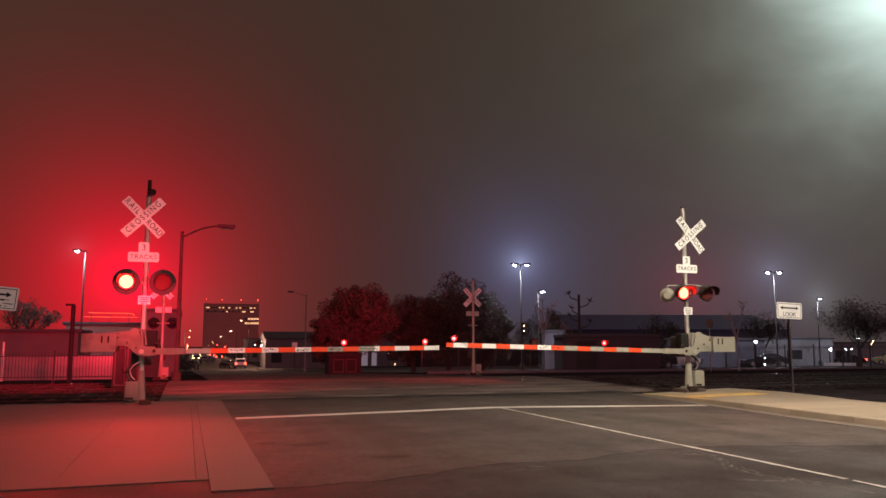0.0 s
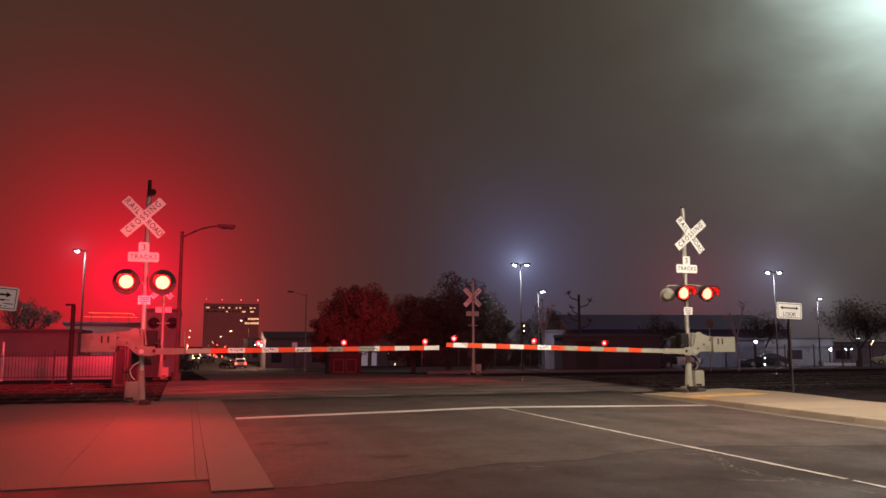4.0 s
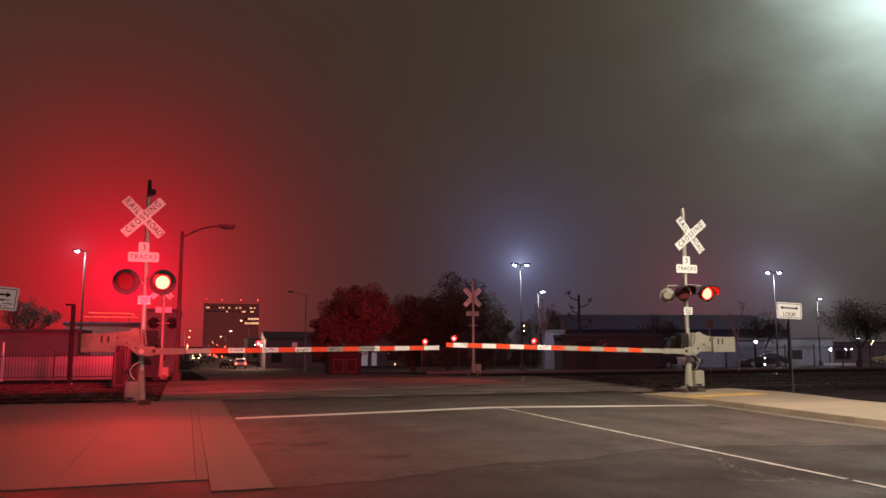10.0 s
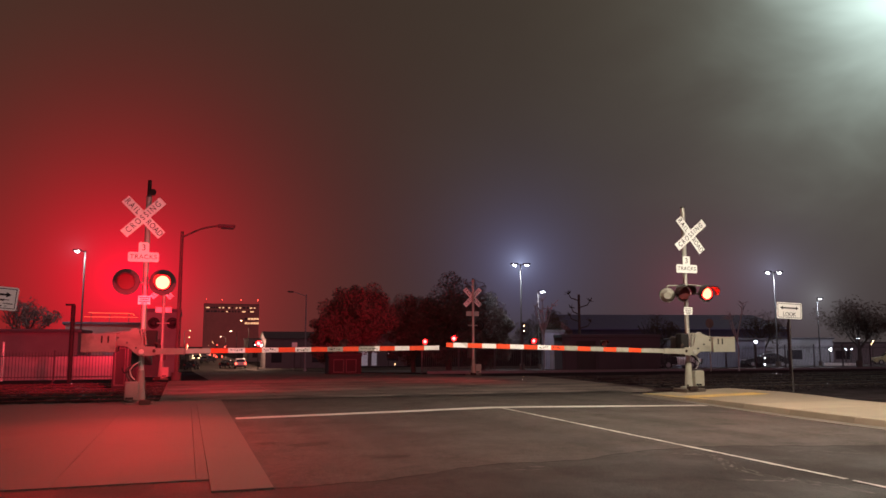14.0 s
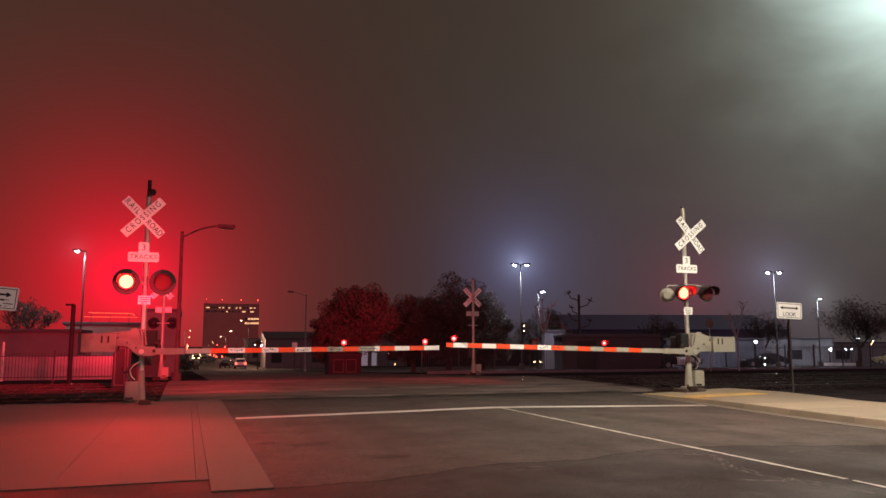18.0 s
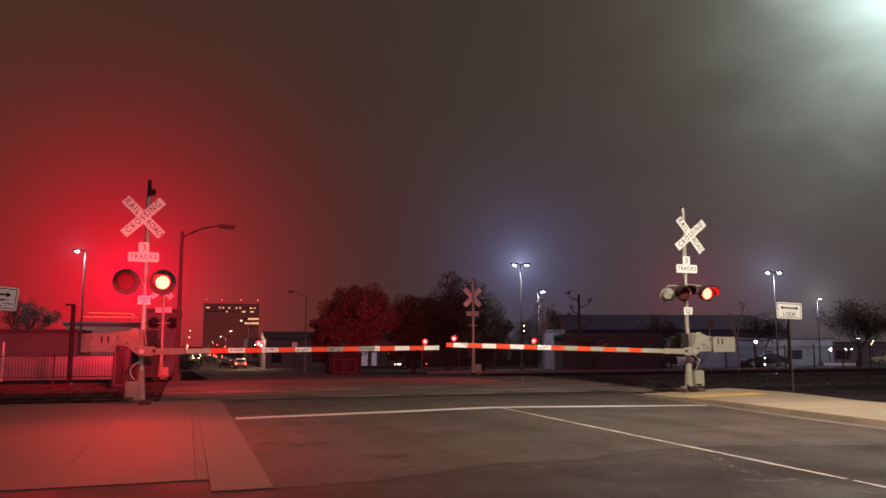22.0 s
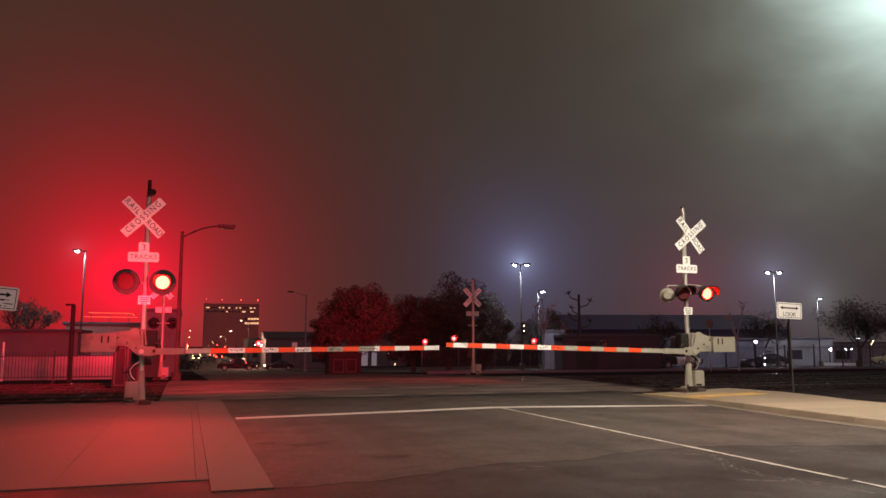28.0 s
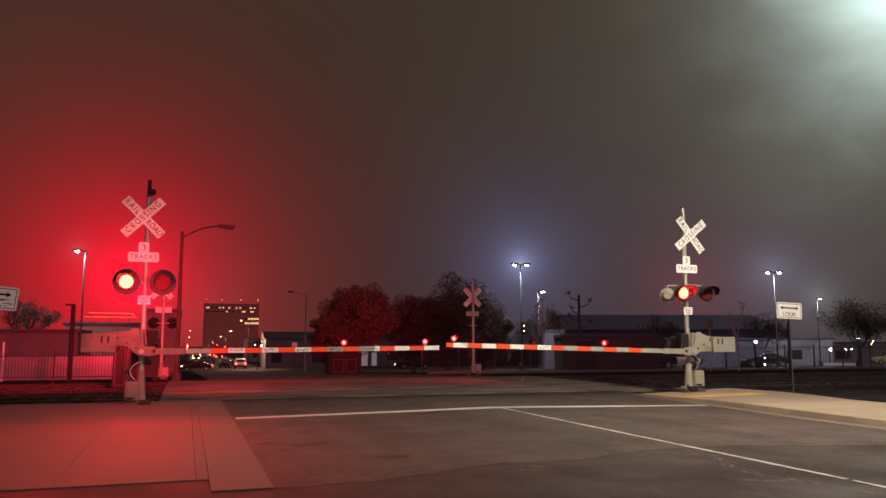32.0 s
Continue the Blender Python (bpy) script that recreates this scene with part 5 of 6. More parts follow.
building("shop", pose(26.6, 142, fall(142), 0, 0, -4), 13.0, 10, 5.4, M_WALL_DARK, M_ROOF_DARK, "dark low shop with two lit glass doors", [(4.3, 5.6, 0.05, 2.9, M_DOOR_LIT, "door"), (6.2, 7.3, 0.05, 2.9, M_DOOR_LIT, "door"), (1.0, 2.6, 1.0, 2.6, M_GLASS, "window"), (9.2, 11.4, 1.0, 2.6, M_GLASS, "window")])
building("cabinet", pose(8.6, 49, fall(49), 0, 0, 0), 2.1, 1.4, 1.1, M_BLACK, M_BLACK, "low dark cabinet under the tree", [(0.3, 1.0, 0.1, 0.95, M_BLACK, "door"), (1.1, 1.8, 0.1, 0.95, M_BLACK, "door")], 0, 0.05)
building("relay_cabinet", pose(-2.2, 26.6, 0.0), 0.8, 0.8, 1.42, M_BLACK, M_BLACK, "dark steel relay cabinet by the tracks", [(0.05, 0.38, 0.1, 1.3, M_BLACK, "door"), (0.42, 0.75, 0.1, 1.3, M_BLACK, "door")], 0, 0.04)


def roof_strips():
    th = thing("roof_lights", pose(-10.2, 74.3, fall(75), 0, 0, 6), "two glowing red light strips along a roof edge", "light strip")
    bm = B()
    tube(bm, [(1.9, 0, 5.42), (5.4, 0, 5.40), (5.7, 0, 5.22)], [0.02] * 3, 6)
    part("strip", bm, M_NEON, th)
    bm = B()
    tube(bm, [(1.5, 0, 5.06), (5.95, 0, 5.06)], [0.016] * 2, 6)
    part("strip", bm, M_NEON, th)
    for x in (2.1, 3.6, 5.2):
        bm = B()
        rod(bm, (x, 0.06, 4.4), (x, 0.06, 5.4), 0.03, 0.03, 6)
        part("bracket", bm, M_DARK, th)


roof_strips()


def towers():
    rng = random.Random(9)
    ops = []
    for z in (29.6, 31.9):
        x = 0.8
        while x < 29:
            wdt = rng.choice((1.0, 1.0, 1.6, 2.2))
            if rng.random() < 0.55:
                ops.append((x, x + wdt, z, z + 0.8, M_WINDOW_LIT, "window"))
            else:
                ops.append((x, x + wdt, z, z + 1.0, M_GLASS, "window"))
            x += wdt + rng.uniform(0.4, 1.5)
    for z in (22.6, 25.2):
        x = 23.5
        while x < 30.5:
            ops.append((x, x + 1.5, z, z + 1.1, M_WINDOW_LIT if z < 24 or x > 24 else M_GLASS, "window"))
            x += 1.7
    b = building("office_block", pose(9.3, 480, -9.95), 31.5, 20, 34.5, M_WALL_RED, M_ROOF_DARK, "tall office block with rows of lit windows, far off", ops)
    for x in (1, 10, 21, 31):
        bm = B()
        rod(bm, (x, 0.3, 34.6), (x, 0.3, 36.9), 0.08, 0.08, 6)
        mast = part("beacon_mast", bm, M_DARK, b)
        bm = B()
        ball(bm, (x, 0.3, 37.05), 0.17, seg=8)
        part("beacon", bm, M_TAIL, mast, "small red roof beacon")
    building("office_block", pose(14.0, 190, fall(190)), 14, 16, 5.3, M_WALL_DARK, M_ROOF_DARK, "dark two-storey block beside the street", [(1 + 2.2 * i, 2.2 + 2.2 * i, 0.9 + 2.4 * j, 2.2 + 2.4 * j, M_GLASS, "window") for i in range(6) for j in range(2)])


towers()


# wall lamps, flood lights, notice boards, single posts
def wall_lamp(at, r, mat, label, drop):
    th = thing("yard_lamp", at, label, "lamp", "yard lamps")
    bm = B()
    box(bm, -r * 0.8, r * 0.8, 0.0, 0.12, -r * 0.5, r * 1.2, None, 0.01)
    part("bracket", bm, M_DARK, th)
    bm = B()
    box(bm, -0.06, 0.06, 0.1, 0.22, -drop, 0.3, None, 0.01)
    part("post", bm, M_DARK, th)
    bm = B()
    ball(bm, (0, -r * 0.2, 0), r, (1, 0.6, 0.8), 12)
    part("globe", bm, mat, th, "bright white lamp glass")


for x, y, z, r, mat in ((36.7, 59.7, 1.6, 0.13, M_WARM), (52.6, 62, 1.53, 0.14, M_LED), (79.7, 80, 0.57, 0.17, M_LED), (82.3, 80, 0.6, 0.07, M_LED), (83.2, 80, 0.62, 0.07, M_LED)):
    wall_lamp(pose(x, y, z), r, mat, "bright lamp on a post beyond the fence", z - fall(y) + 0.1)

# added tiny lamps that imitate far glints
for x, y, z, r, mat in ((27.27, 133, -0.7, 0.05, M_WARM), (33.95, 133, -0.63, 0.05, M_LED), (29.1, 110, -1.67, 0.04, M_WARM)):
    wall_lamp(pose(x, y, z), r, mat, "tiny added lamp on a post by the shops, in place of a glint", z - fall(y) + 0.1)


# made-up post: two glowing squares imitate a pair of reflected lights
def reflection_post(at):
    th = thing("reflection_post", at, "added short dark post, its two small lights in place of reflections", "lamp", "yard lamps")
    bm = B()
    box(bm, -0.07, 0.07, 0.0, 0.12, -0.1, 1.0, None, 0.02)
    part("post", bm, M_DARK, th)
    for z in (0.32, 0.86):
        bm = B()
        box(bm, -0.05, 0.05, -0.02, -0.001, z - 0.05, z + 0.05, None, 0.008)
        part("lens", bm, M_LED, th, "small glowing square in place of a reflection")


reflection_post(pose(50.1, 58.0, fall(58)))
th = thing("light_tube", pose(71.6, 66.0, fall(66)), "short slanted white light tube on a slim post", "lamp", "yard lamps")
bm = B()
rod(bm, (0, 0.05, -0.1), (0, 0.05, 2.6), 0.035, 0.035, 8)
part("post", bm, M_DARK, th)
bm = B()
rod(bm, (-0.18, 0, 2.3), (0.2, 0, 2.75), 0.022, 0.022, 8)
part("tube", bm, M_HEAD, th, "glowing tube")
bm = B()
box(bm, -2.0, 2.0, 0, 0.25, -0.2, 0.34, None, 0.04)
solo("barrier_block", bm, M_WHITE, "low white concrete barrier in the lot", "barrier", pose(71.5, 70.0, fall(70), 0, 0, -35))


def flood_pair(at):
    th = thing("flood_light", at, "twin white flood lights on a pole by the corner", "flood light")
    bm = B()
    rod(bm, (0, 0, -0.1), (0, 0, 4.2), 0.08, 0.06, 10)
    part("pole", bm, M_DARK, th)
    for x, z in ((-0.32, 4.05), (0.32, 4.35), (0.40, 3.9)):
        bm = B()
        box(bm, x - 0.2, x + 0.2, -0.05, 0.15, z - 0.16, z + 0.16, None, 0.02)
        hd = part("head", bm, M_DARK, th)
        bm = B()
        box(bm, x - 0.19, x + 0.19, -0.07, -0.051, z - 0.15, z + 0.15)
        part("lens", bm, M_LED, hd)


flood_pair(pose(11.05, 129, fall(129)))
th = thing("street_sign", pose(11.8, 90, fall(90)), "small pale sign on a post", "road sign")
bm = B()
rod(bm, (0, 0, -0.1), (0, 0, 3.3), 0.04, 0.04, 8)
part("post", bm, M_DARK, th)
bm = B()
box(bm, -0.3, 0.3, -0.06, -0.045, 2.75, 3.28, None, 0.01)
part("plate", bm, M_WHITE, th)
th = thing("pole", pose(-4.24, 33.0, 0.0), "thick black post with a small bracket", "post")
bm = B()
rod(bm, (0, 0, -0.2), (0, 0, 2.9), 0.085, 0.085, 12)
part("shaft", bm, M_BLACK, th)
bm = B()
box(bm, -0.28, 0.05, -0.04, 0.04, 2.88, 2.96, None, 0.01)
part("bracket", bm, M_BLACK, th)
th = thing("pole", pose(-7.95, 40.0, fall(40)), "slim pale post behind the iron fence", "post")
bm = B()
rod(bm, (0, 0, -0.2), (0, 0, 1.75), 0.045, 0.045, 10)
part("shaft", bm, M_WHITE, th)
th = thing("traffic_signal", pose(22.45, 50.0, fall(50)), "small signal on a post showing amber lights", "traffic light", "traffic signals")
bm = B()
rod(bm, (0, 0, -0.1), (0, 0, 3.35), 0.06, 0.05, 10)
part("pole", bm, M_DARK, th)
bm = B()
box(bm, -0.10, 0.12, -0.25, -0.06, 2.6, 3.4, None, 0.02)
hd = part("head", bm, M_BLACK, th)
for x, z in ((0.0, 3.2), (0.03, 2.85)):
    bm = B()
    rod(bm, (x, -0.27, z), (x, -0.25, z), 0.034, 0.034, 12)
    part("lens", bm, M_WARM, hd)
for x, y, h in ((36.4, 39.8, 3.3), (30.5, 33.4, 2.6)):
    th = thing("pole", pose(x, y, fall(y)), "slim dark utility post", "post")
    bm = B()
    rod(bm, (0, 0, -0.2), (0, 0, h), 0.07, 0.06, 10)
    part("shaft", bm, M_DARK, th)


th = thing("round_sign", pose(30.55, 40.0, fall(40)), "dull round sign seen from behind on a slim post", "road sign")
bm = B()
rod(bm, (0, 0.03, -0.1), (0, 0.03, 3.2), 0.03, 0.03, 8)
part("post", bm, M_STEEL, th)
bm = B()
rod(bm, (0, -0.012, 2.9), (0, 0.0, 2.9), 0.29, 0.29, 24)
part("plate", bm, M_GREY_DIMMED_PAINT, th, "dull grey disc")


# ---------------------------------------------------------------- vehicles
def wheel(parent, x, y, r=0.33, w=0.22):
    bm = B()
    rod(bm, (0, -w / 2, 0), (0, w / 2, 0), r, r, 20)
    tyre = part("wheel", bm, M_RUBBER, parent, "", pose(x, y, r))
    bm = B()
    rod(bm, (0, -w / 2 - 0.012, 0), (0, w / 2 + 0.012, 0), r * 0.62, r * 0.62, 14)
    part("rim", bm, M_RIM, tyre)


def vehicle(name, at, shape, paint, label, lights, group):
    """A car along x, front towards +x. lights: whether head and tail lamps burn."""
    th = thing(name, at, label, "car" if name != "pickup_truck" else "pickup truck", group)
    if shape == "pickup":
        L, W = 5.5, 1.9
        lower = [(-2.7, 0.42), (-2.72, 0.62), (-2.72, 1.08), (-0.55, 1.12), (1.05, 1.12), (1.2, 1.10), (2.45, 1.0), (2.7, 0.88), (2.74, 0.5), (2.6, 0.38)]
        cabin = [(-0.55, 1.11), (-0.42, 1.72), (-0.1, 1.82), (0.62, 1.80), (1.22, 1.11)]
        ax, r = (-1.75, 1.72), 0.40
    elif shape == "suv":
        L, W = 4.6, 1.85
        lower = [(-2.25, 0.42), (-2.32, 0.6), (-2.3, 1.05), (1.0, 1.08), (2.1, 0.95), (2.3, 0.75), (2.3, 0.45), (2.2, 0.36)]
        cabin = [(-2.25, 1.04), (-2.0, 1.62), (-1.6, 1.72), (0.3, 1.70), (1.15, 1.06)]
        ax, r = (-1.4, 1.4), 0.36
    else:
        L, W = 4.6, 1.8
        lower = [(-2.2, 0.36), (-2.28, 0.55), (-2.24, 0.92), (-1.5, 0.98), (0.9, 0.96), (2.0, 0.80), (2.28, 0.62), (2.28, 0.42), (2.2, 0.3)]
        cabin = [(-1.75, 0.95), (-1.0, 1.38), (-0.5, 1.44), (0.2, 1.42), (1.1, 0.94)]
        ax, r = (-1.4, 1.42), 0.32
    bm = B()
    prism(bm, lower, -W / 2, W / 2, 0.05)
    part("body", bm, paint, th)
    bm = B()
    prism(bm, cabin, -W / 2 + 0.1, W / 2 - 0.1, 0.05)
    for v in bm.verts:
        if v.co.z > cabin[0][1] + 0.2:
            v.co.y *= 0.86
    cab = part("cabin", bm, paint, th)
    zc0, zc1 = cabin[0][1] + 0.06, max(z for _, z in cabin) - 0.12
    xm = (cabin[1][0] + cabin[-2][0]) / 2
    for sy in (-1, 1):
        for xa, xb in ((cabin[1][0] - 0.05, xm - 0.04), (xm + 0.04, cabin[-2][0] + 0.1)):
            bm = B()
            y = sy * (W / 2 - 0.16)
            box(bm, xa, xb, min(y, y + sy * 0.03), max(y, y + sy * 0.03), zc0 + 0.02, zc1)
            part("side_window", bm, M_GLASS, cab)
    for xa, za, xb, zb in ((cabin[-1][0], cabin[-1][1], cabin[-2][0], cabin[-2][1]), (cabin[0][0], cabin[0][1], cabin[1][0], cabin[1][1])):
        bm = B()
        n = Vector((zb - za, 0, -(xb - xa))).normalized()
        if (n.x > 0) != (xa > xm):
            n = -n
        pa, pb = Vector((xa, 0, za)) * 0.85 + Vector((xb, 0, zb)) * 0.15, Vector((xa, 0, za)) * 0.15 + Vector((xb, 0, zb)) * 0.85
        vs = []
        for off in (0.004, 0.02):
            for p, hw in ((pa, W / 2 - 0.24), (pb, W / 2 - 0.3)):
                for s in (-1, 1):
                    vs.append(bm.verts.new(p + n * off + Vector((0, s * hw, 0))))
        for f in ((0, 1, 3, 2), (4, 6, 7, 5), (0, 4, 5, 1), (2, 3, 7, 6), (0, 2, 6, 4), (1, 5, 7, 3)):
            bm.faces.new([vs[i] for i in f])
        bmesh.ops.recalc_face_normals(bm, faces=bm.faces[:])
        part("windscreen" if xa > xm else "rear_window", bm, M_GLASS, cab)
    for x in ax:
        for s in (-1, 1):
            wheel(th, x, s * (W / 2 - 0.08), r)
    for s in (-1, 1):
        bm = B()
        x = L / 2 - 0.08
        box(bm, x - 0.1, x + 0.06, s * W * 0.36 - 0.2, s * W * 0.36 + 0.2, 0.62, 0.80, None, 0.03)
        part("headlight", bm, M_HEAD if lights in ("both", "head") else M_HEAD_OFF, th)
        bm = B()
        zt = 0.8 if shape == "sedan" else 0.92
        box(bm, -L / 2 - 0.03, -L / 2 + 0.12, s * W * 0.40 - 0.14, s * W * 0.40 + 0.14, zt - 0.16, zt + 0.10, None, 0.02)
        part("tail_light", bm, M_TAIL if lights in ("both", "tail") else M_TAIL_OFF, th)
    bm = B()
    box(bm, -L / 2 - 0.05, -L / 2 + 0.1, -W / 2 + 0.1, W / 2 - 0.1, 0.38, 0.58, None, 0.03)
    part("rear_bumper", bm, M_DARK, th)
    bm = B()
    box(bm, L / 2 - 0.1, L / 2 + 0.05, -W / 2 + 0.1, W / 2 - 0.1, 0.34, 0.54, None, 0.03)
    part("front_bumper", bm, M_DARK, th)
    return th


vehicle("car", pose(8.75, 136, fall(136) + 0.01, 0, 0, 88), "suv", M_PAINT_WHITE, "white estate car standing at the corner, tail lights lit", "tail", "standing cars")
vehicle("car", pose(6.9, 139, fall(139) + 0.01, 0, 0, 70), "sedan", M_PAINT_DARK, "dark saloon standing beside a white car", "none", "standing cars")
vehicle("car", pose(0.9, 133, fall(133) + 0.01, 0, 0, 80), "sedan", M_PAINT_DARK, "dark saloon at the kerb of the street", "none", "standing cars")
vehicle("car", pose(4.6, 182, fall(182) + 0.01, 0, 0, 60), "sedan", M_PAINT_GREY, "grey saloon in the street", "none", "standing cars")
FAR_CARS = ((2.4, 205, M_PAINT_DARK), (4.6, 228, M_PAINT_GREY), (2.6, 246, M_PAINT_WHITE), (8.2, 214, M_PAINT_DARK), (5.0, 275, M_PAINT_DARK), (8.4, 238, M_PAINT_RED), (2.4, 310, M_PAINT_GREY), (8.0, 268, M_PAINT_DARK), (5.2, 345, M_PAINT_WHITE), (9.6, 300, M_PAINT_GREY), (8.2, 335, M_PAINT_DARK), (3.0, 385, M_PAINT_GREY), (6.6, 262, M_PAINT_WHITE), (7.3, 292, M_PAINT_DARK), (3.6, 262, M_PAINT_DARK), (6.3, 318, M_PAINT_RED))
for i, (x, y, paint) in enumerate(FAR_CARS):
    vehicle("car", pose(x, y, fall(y) + 0.01, 0, 0, -90 if x < 6 else 90), "suv" if i % 2 else "sedan", paint, "far car with lit headlights coming up the street" if x < 6 else "far car with red tail lights going down the street", "both", "cars far down the street")
vehicle("car", pose(40.6, 62, fall(62) + 0.01, 0, 0, 170), "suv", M_PAINT_DARK, "dark parked car in the lot", "none", "parked cars")
vehicle("car", pose(43.9, 63, fall(63) + 0.01, 0, 0, 165), "sedan", M_PAINT_WHITE, "pale parked car in the lot", "none", "parked cars")
vehicle("car", pose(57.2, 66, fall(66) + 0.01, 0, 0, 150), "sedan", M_PAINT_DARK, "dark parked car in the lot", "none", "parked cars")
vehicle("car", pose(93.0, 83, fall(83) + 0.01, 0, 0, 150), "suv", M_PAINT_CREAM, "yellowish parked van in the lot", "none", "parked cars")
TRUCK = vehicle("pickup_truck", pose(0, 118, fall(118) + 0.01), "pickup", M_PAINT_DARK, "dark pickup truck driving along the cross street", "head", "driving cars")
SALOON = vehicle("car", pose(0, 126, fall(126) + 0.01, 0, 0, 180), "sedan", M_PAINT_DARK, "dark saloon with lit headlights driving along the cross street", "both", "driving cars")
PASSER = vehicle("car", pose(90, 88, fall(88) + 0.01), "sedan", M_PAINT_DARK, "dark saloon with red tail lights leaving the lot", "tail", "driving cars")


def traffic_signal(at, height, lit, label):
    th = thing("traffic_signal", at, label, "traffic light", "traffic signals")
    bm = B()
    rod(bm, (0, 0, -0.1), (0, 0, height), 0.08, 0.06, 10)
    part("pole", bm, M_DARK, th)
    bm = B()
    box(bm, -0.24, 0.24, -0.3, -0.08, height - 1.0, height + 0.1, None, 0.02)
    hd = part("head", bm, M_BLACK, th)
    for i in range(3):
        bm = B()
        rod(bm, (0, -0.33, height - 0.1 - 0.34 * i), (0, -0.30, height - 0.1 - 0.34 * i), 0.16, 0.16, 14)
        part("lens", bm, (M_TAIL if lit == "red" else M_WARM) if i == (0 if lit == "red" else 1) else M_LENS_OFF, hd)


for x, y, h, lit in ((0.2, 190, 3.4, "red"), (-0.4, 214, 3.9, "red"), (0.3, 236, 4.4, "amber"), (12.2, 205, 3.6, "red"), (0.0, 262, 4.6, "red"), (11.9, 262, 4.6, "red"), (0.4, 300, 5.2, "amber"), (11.8, 330, 5.4, "red"), (0.1, 352, 5.6, "red")):
    traffic_signal(pose(x, y, fall(y)), h * 0.72, lit, "traffic signal showing %s, far down the street" % lit)


def asphalt_stain(pts, label):
    bm = B()
    bm.faces.new([bm.verts.new((x, y, crown(x, y) + 0.005)) for x, y in pts])
    bmesh.ops.recalc_face_normals(bm, faces=bm.faces[:])
    solo("tar_patch", bm, M_ASPHALT_OLD, label, "tar patch", kind="structure")


def blot(cx, cy, rx, ry, seed):
    rng = random.Random(seed)
    return [(cx + rx * math.cos(a) * rng.uniform(0.7, 1.1), cy + ry * math.sin(a) * rng.uniform(0.7, 1.1)) for a in [2 * math.pi * i / 18 for i in range(18)]]


for cx, cy, rx, ry, sd in ((1.72, 11.2, 0.34, 0.22, 1), (1.15, 11.6, 0.16, 0.2, 2), (2.5, 9.6, 0.3, 0.14, 3), (8.9, 11.4, 0.3, 0.12, 4)):
    asphalt_stain(blot(cx, cy, rx, ry, sd), "dark oily patch on the asphalt")


def blotch(pts, label):
    bm = B()
    bm.faces.new([bm.verts.new((x, y, 0.0165)) for x, y in pts])
    for f in bm.faces:
        f.normal_update()
        if f.normal.z < 0:
            f.normal_flip()
    solo("footway_stain", bm, M_STAIN, label, "stain", kind="structure")


for cx, cy, rx, ry, sd in ((-0.02, 10.15, 0.10, 0.05, 11), (-2.3, 12.0, 0.16, 0.10, 12), (-0.35, 13.4, 0.08, 0.07, 13), (0.55, 11.3, 0.06, 0.09, 14), (-1.9, 9.6, 0.07, 0.04, 15)):
    blotch(blot(cx, cy, rx, ry, sd), "small dark stain on the concrete footway")


def crumbs():
    """Crumbs of broken asphalt and grit along the front edge of the footway."""
    rng = random.Random(77)
    verts, faces = [], []
    tris = ((0, 2, 4), (2, 1, 4), (1, 3, 4), (3, 0, 4), (2, 0, 5), (1, 2, 5), (3, 1, 5), (0, 3, 5))
    for i in range(170):
        edge = rng.random() * 0.84
        if edge < 0.6:
            x, y = rng.uniform(-5.0, 0.27), 8.75 - abs(rng.gauss(0, 0.06)) - 0.005
        elif edge < 0.8:
            x, y = rng.uniform(0.29, 0.95), 8.04 - abs(rng.gauss(0, 0.05))
        else:
            x, y = 0.895 + abs(rng.gauss(0, 0.05)), rng.uniform(8.0, 15.0)
        r = rng.uniform(0.003, 0.011)
        k, a = len(verts), rng.uniform(0, 6.28)
        for u, v, w in ((1, 0, 0), (-1, 0, 0), (0, 1, 0), (0, -1, 0), (0, 0, 1), (0, 0, -1)):
            j = rng.uniform(0.7, 1.3) * r
            verts.append((x + (u * math.cos(a) - v * math.sin(a)) * j, y + (u * math.sin(a) + v * math.cos(a)) * j, r * 0.4 + w * j * 0.7))
        faces += [(k + p, k + q, k + t) for p, q, t in tris]
    me = bpy.data.meshes.new("grit")
    me.from_pydata(verts, [], faces)
    me.materials.append(M_ASPHALT_OLD)
    tagged(new("grit", me), "crumbs of broken asphalt along the footway edge", "grit", kind="stuff")


crumbs()


def scuff(path, wide, seed):
    """A pale scraped streak on the asphalt along a path, broken into short ragged flakes."""
    rng = random.Random(seed)
    bm = B()
    for (xa, ya), (xb, yb) in zip(path[:-1], path[1:]):
        L = math.hypot(xb - xa, yb - ya)
        ux, uy = (xb - xa) / L, (yb - ya) / L
        for i in range(int(L / 0.035)):
            u = rng.uniform(0, L)
            v = rng.gauss(0, wide)
            cx, cy = xa + ux * u - uy * v, ya + uy * u + ux * v
            a, b = rng.uniform(0.02, 0.11), rng.uniform(0.004, 0.013)
            ring = []
            for k in range(7):
                t = 2 * math.pi * k / 7
                p, q = a * math.cos(t) * rng.uniform(0.6, 1.1), b * math.sin(t) * rng.uniform(0.6, 1.2)
                x, y = cx + ux * p - uy * q, cy + uy * p + ux * q
                ring.append(bm.verts.new((x, y, crown(x, y) + 0.0045)))
            bm.faces.new(ring)
    for f in bm.faces:
        f.normal_update()
        if f.normal.z < 0:
            f.normal_flip()
    solo("scuff_mark", bm, M_SCUFF, "pale scraped streak on the asphalt", "scuff mark", kind="structure")


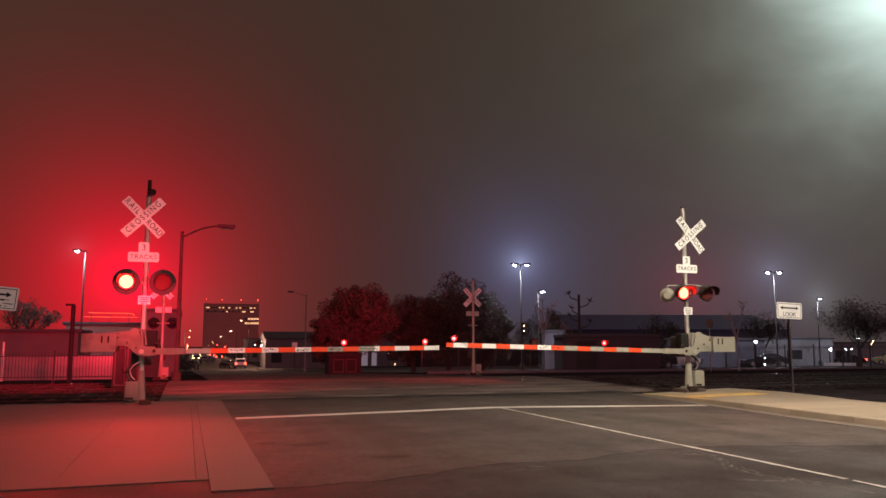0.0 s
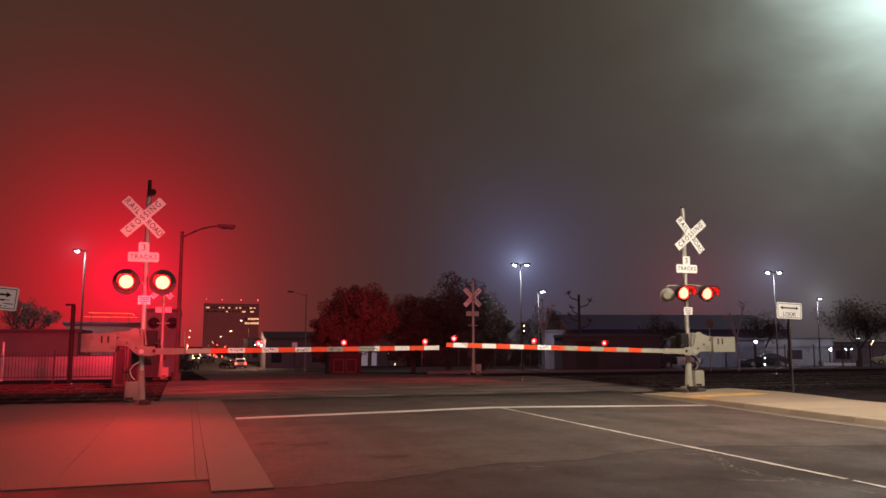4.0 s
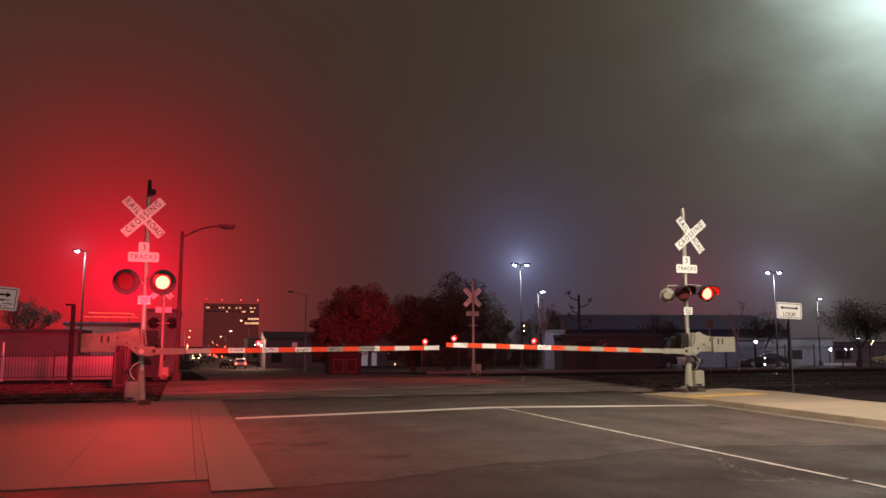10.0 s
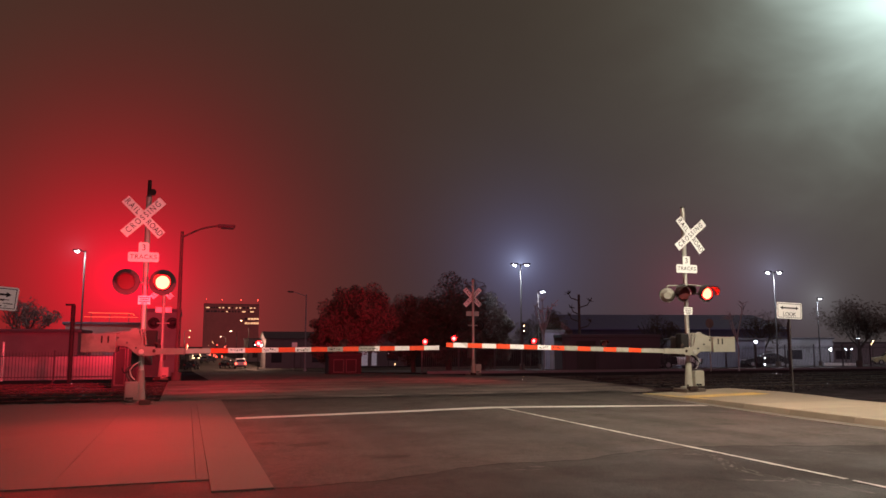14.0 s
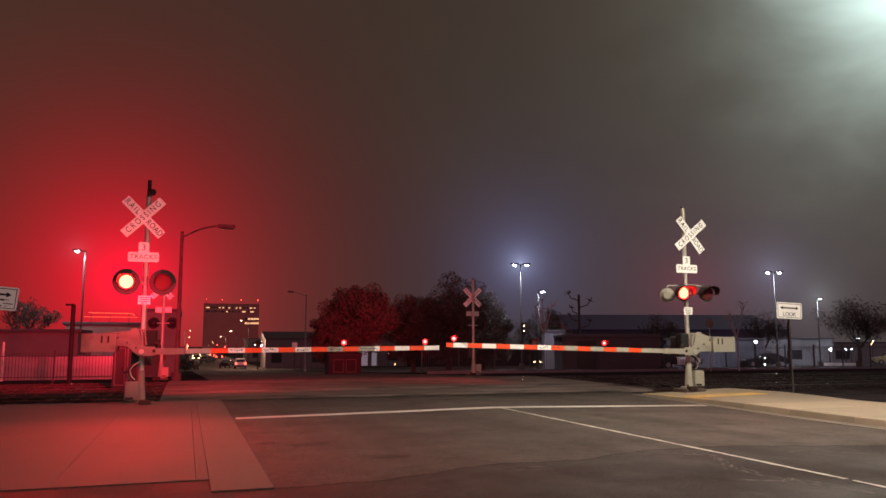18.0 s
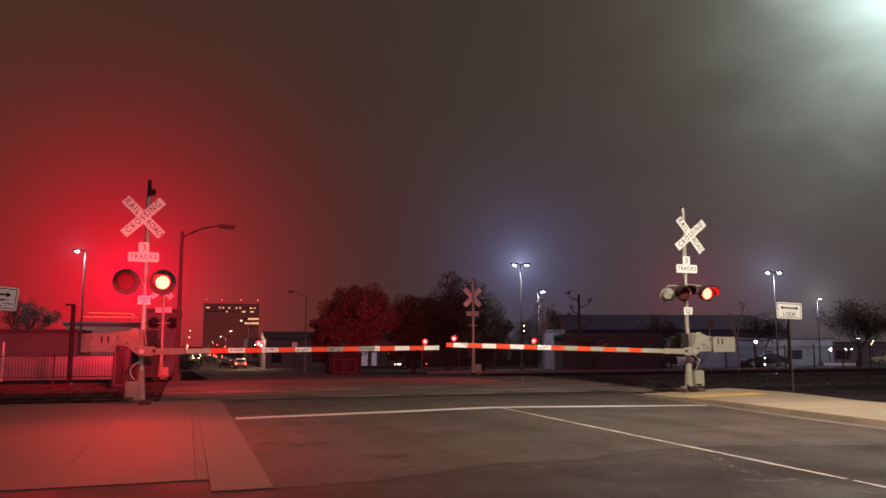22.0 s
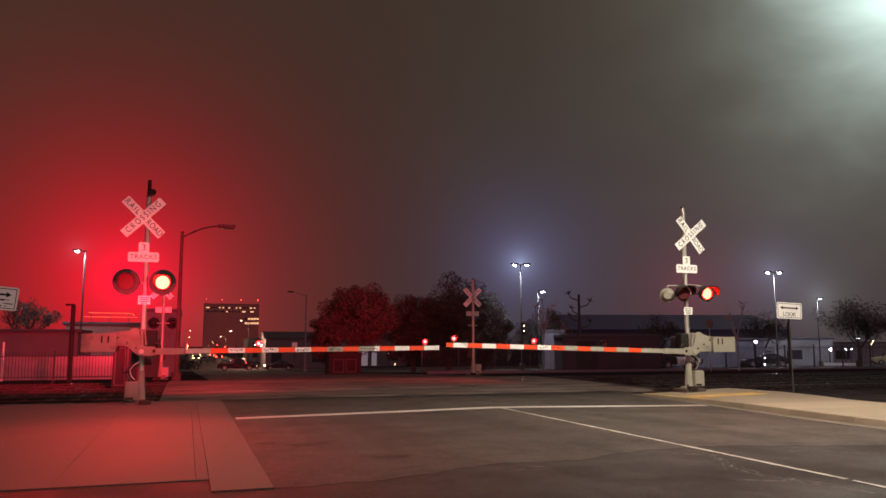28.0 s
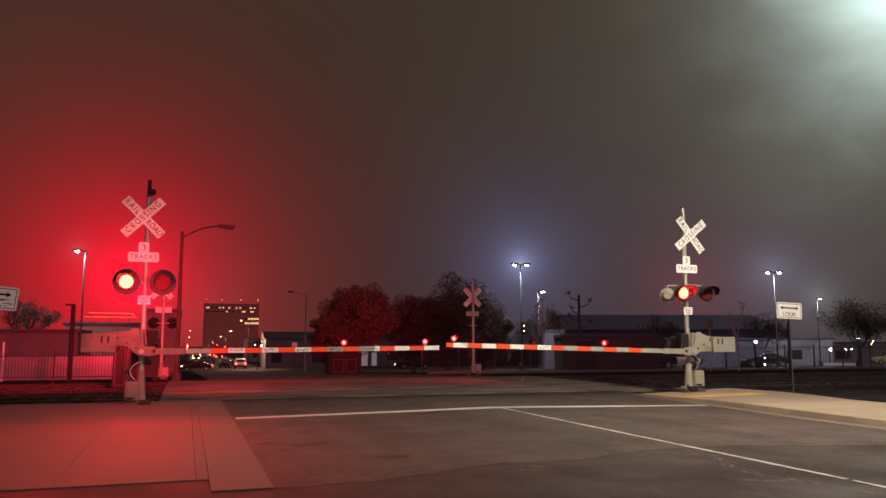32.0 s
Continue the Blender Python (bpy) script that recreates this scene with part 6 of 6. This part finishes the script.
for path, wide, sd in ((((6.25, 8.5), (6.2, 8.2), (5.9, 7.5), (5.76, 7.2), (5.74, 6.85), (5.84, 6.47), (5.95, 6.1), (6.05, 5.6)), 0.05, 1), (((5.3, 6.75), (5.46, 6.6), (5.71, 6.4), (5.9, 6.55)), 0.025, 2),
                       (((5.3, 8.6), (5.9, 8.35), (6.2, 8.1)), 0.09, 3), (((3.55, 8.1), (3.78, 8.03)), 0.012, 4), (((9.0, 10.7), (8.95, 9.8), (8.9, 9.0), (9.2, 8.4)), 0.07, 5), (((3.8, 8.25), (3.95, 8.05)), 0.02, 6), (((7.4, 8.2), (8.6, 7.6)), 0.10, 7)):
    scuff(path, wide, sd)


# ---------------------------------------------------------------- what moves
def motions():
    for flap, hinge, which in UNLIT_FLAPS:
        walk(flap, unlit_flap_rows(hinge, which))

    def on_street(x, y, turn):
        return pose(x, y, fall(y) + 0.01, 0, 0, turn)

    # the truck crosses steadily from the left; its middle lies 2.7 m behind its front
    walk(TRUCK, [(t, on_street(3.75 + (t - 27.5) * v, 118, 0)) for t, v in ((0.0, 6.55), (27.5, 6.55), (29.4, 6.75), (32.0, 6.75))])
    # the saloon comes out from behind the warehouse, slows at the crossing street and drives on
    nose = ((20.5, 42.3), (22.0, 33.9), (23.0, 28.3), (24.0, 22.8), (25.0, 18.4), (25.5, 16.7), (27.5, 12.7), (28.0, 11.8), (29.0, 9.8), (29.6, 8.2), (30.2, 5.95), (30.6, 4.6), (31.0, 3.1), (31.4, 1.6), (32.0, -0.7))
    waiting = [(t, on_street(x, y, turn)) for t, x, y, turn in ((0.0, 76, 142, 208), (16.0, 76, 142, 208), (17.2, 71.5, 139.5, 208), (18.8, 58.5, 131.6, 205), (19.7, 50.6, 127.4, 192))]
    walk(SALOON, waiting + [(t, on_street(x + 2.3, 126, 180)) for t, x in nose])
    walk(PASSER, [(t, on_street(x, 88, 150)) for t, x in ((0.0, 90.6), (1.0, 89.3), (1.7, 87.6), (5.0, 71.5), (7.0, 68.0), (32.0, 68.0))])


motions()
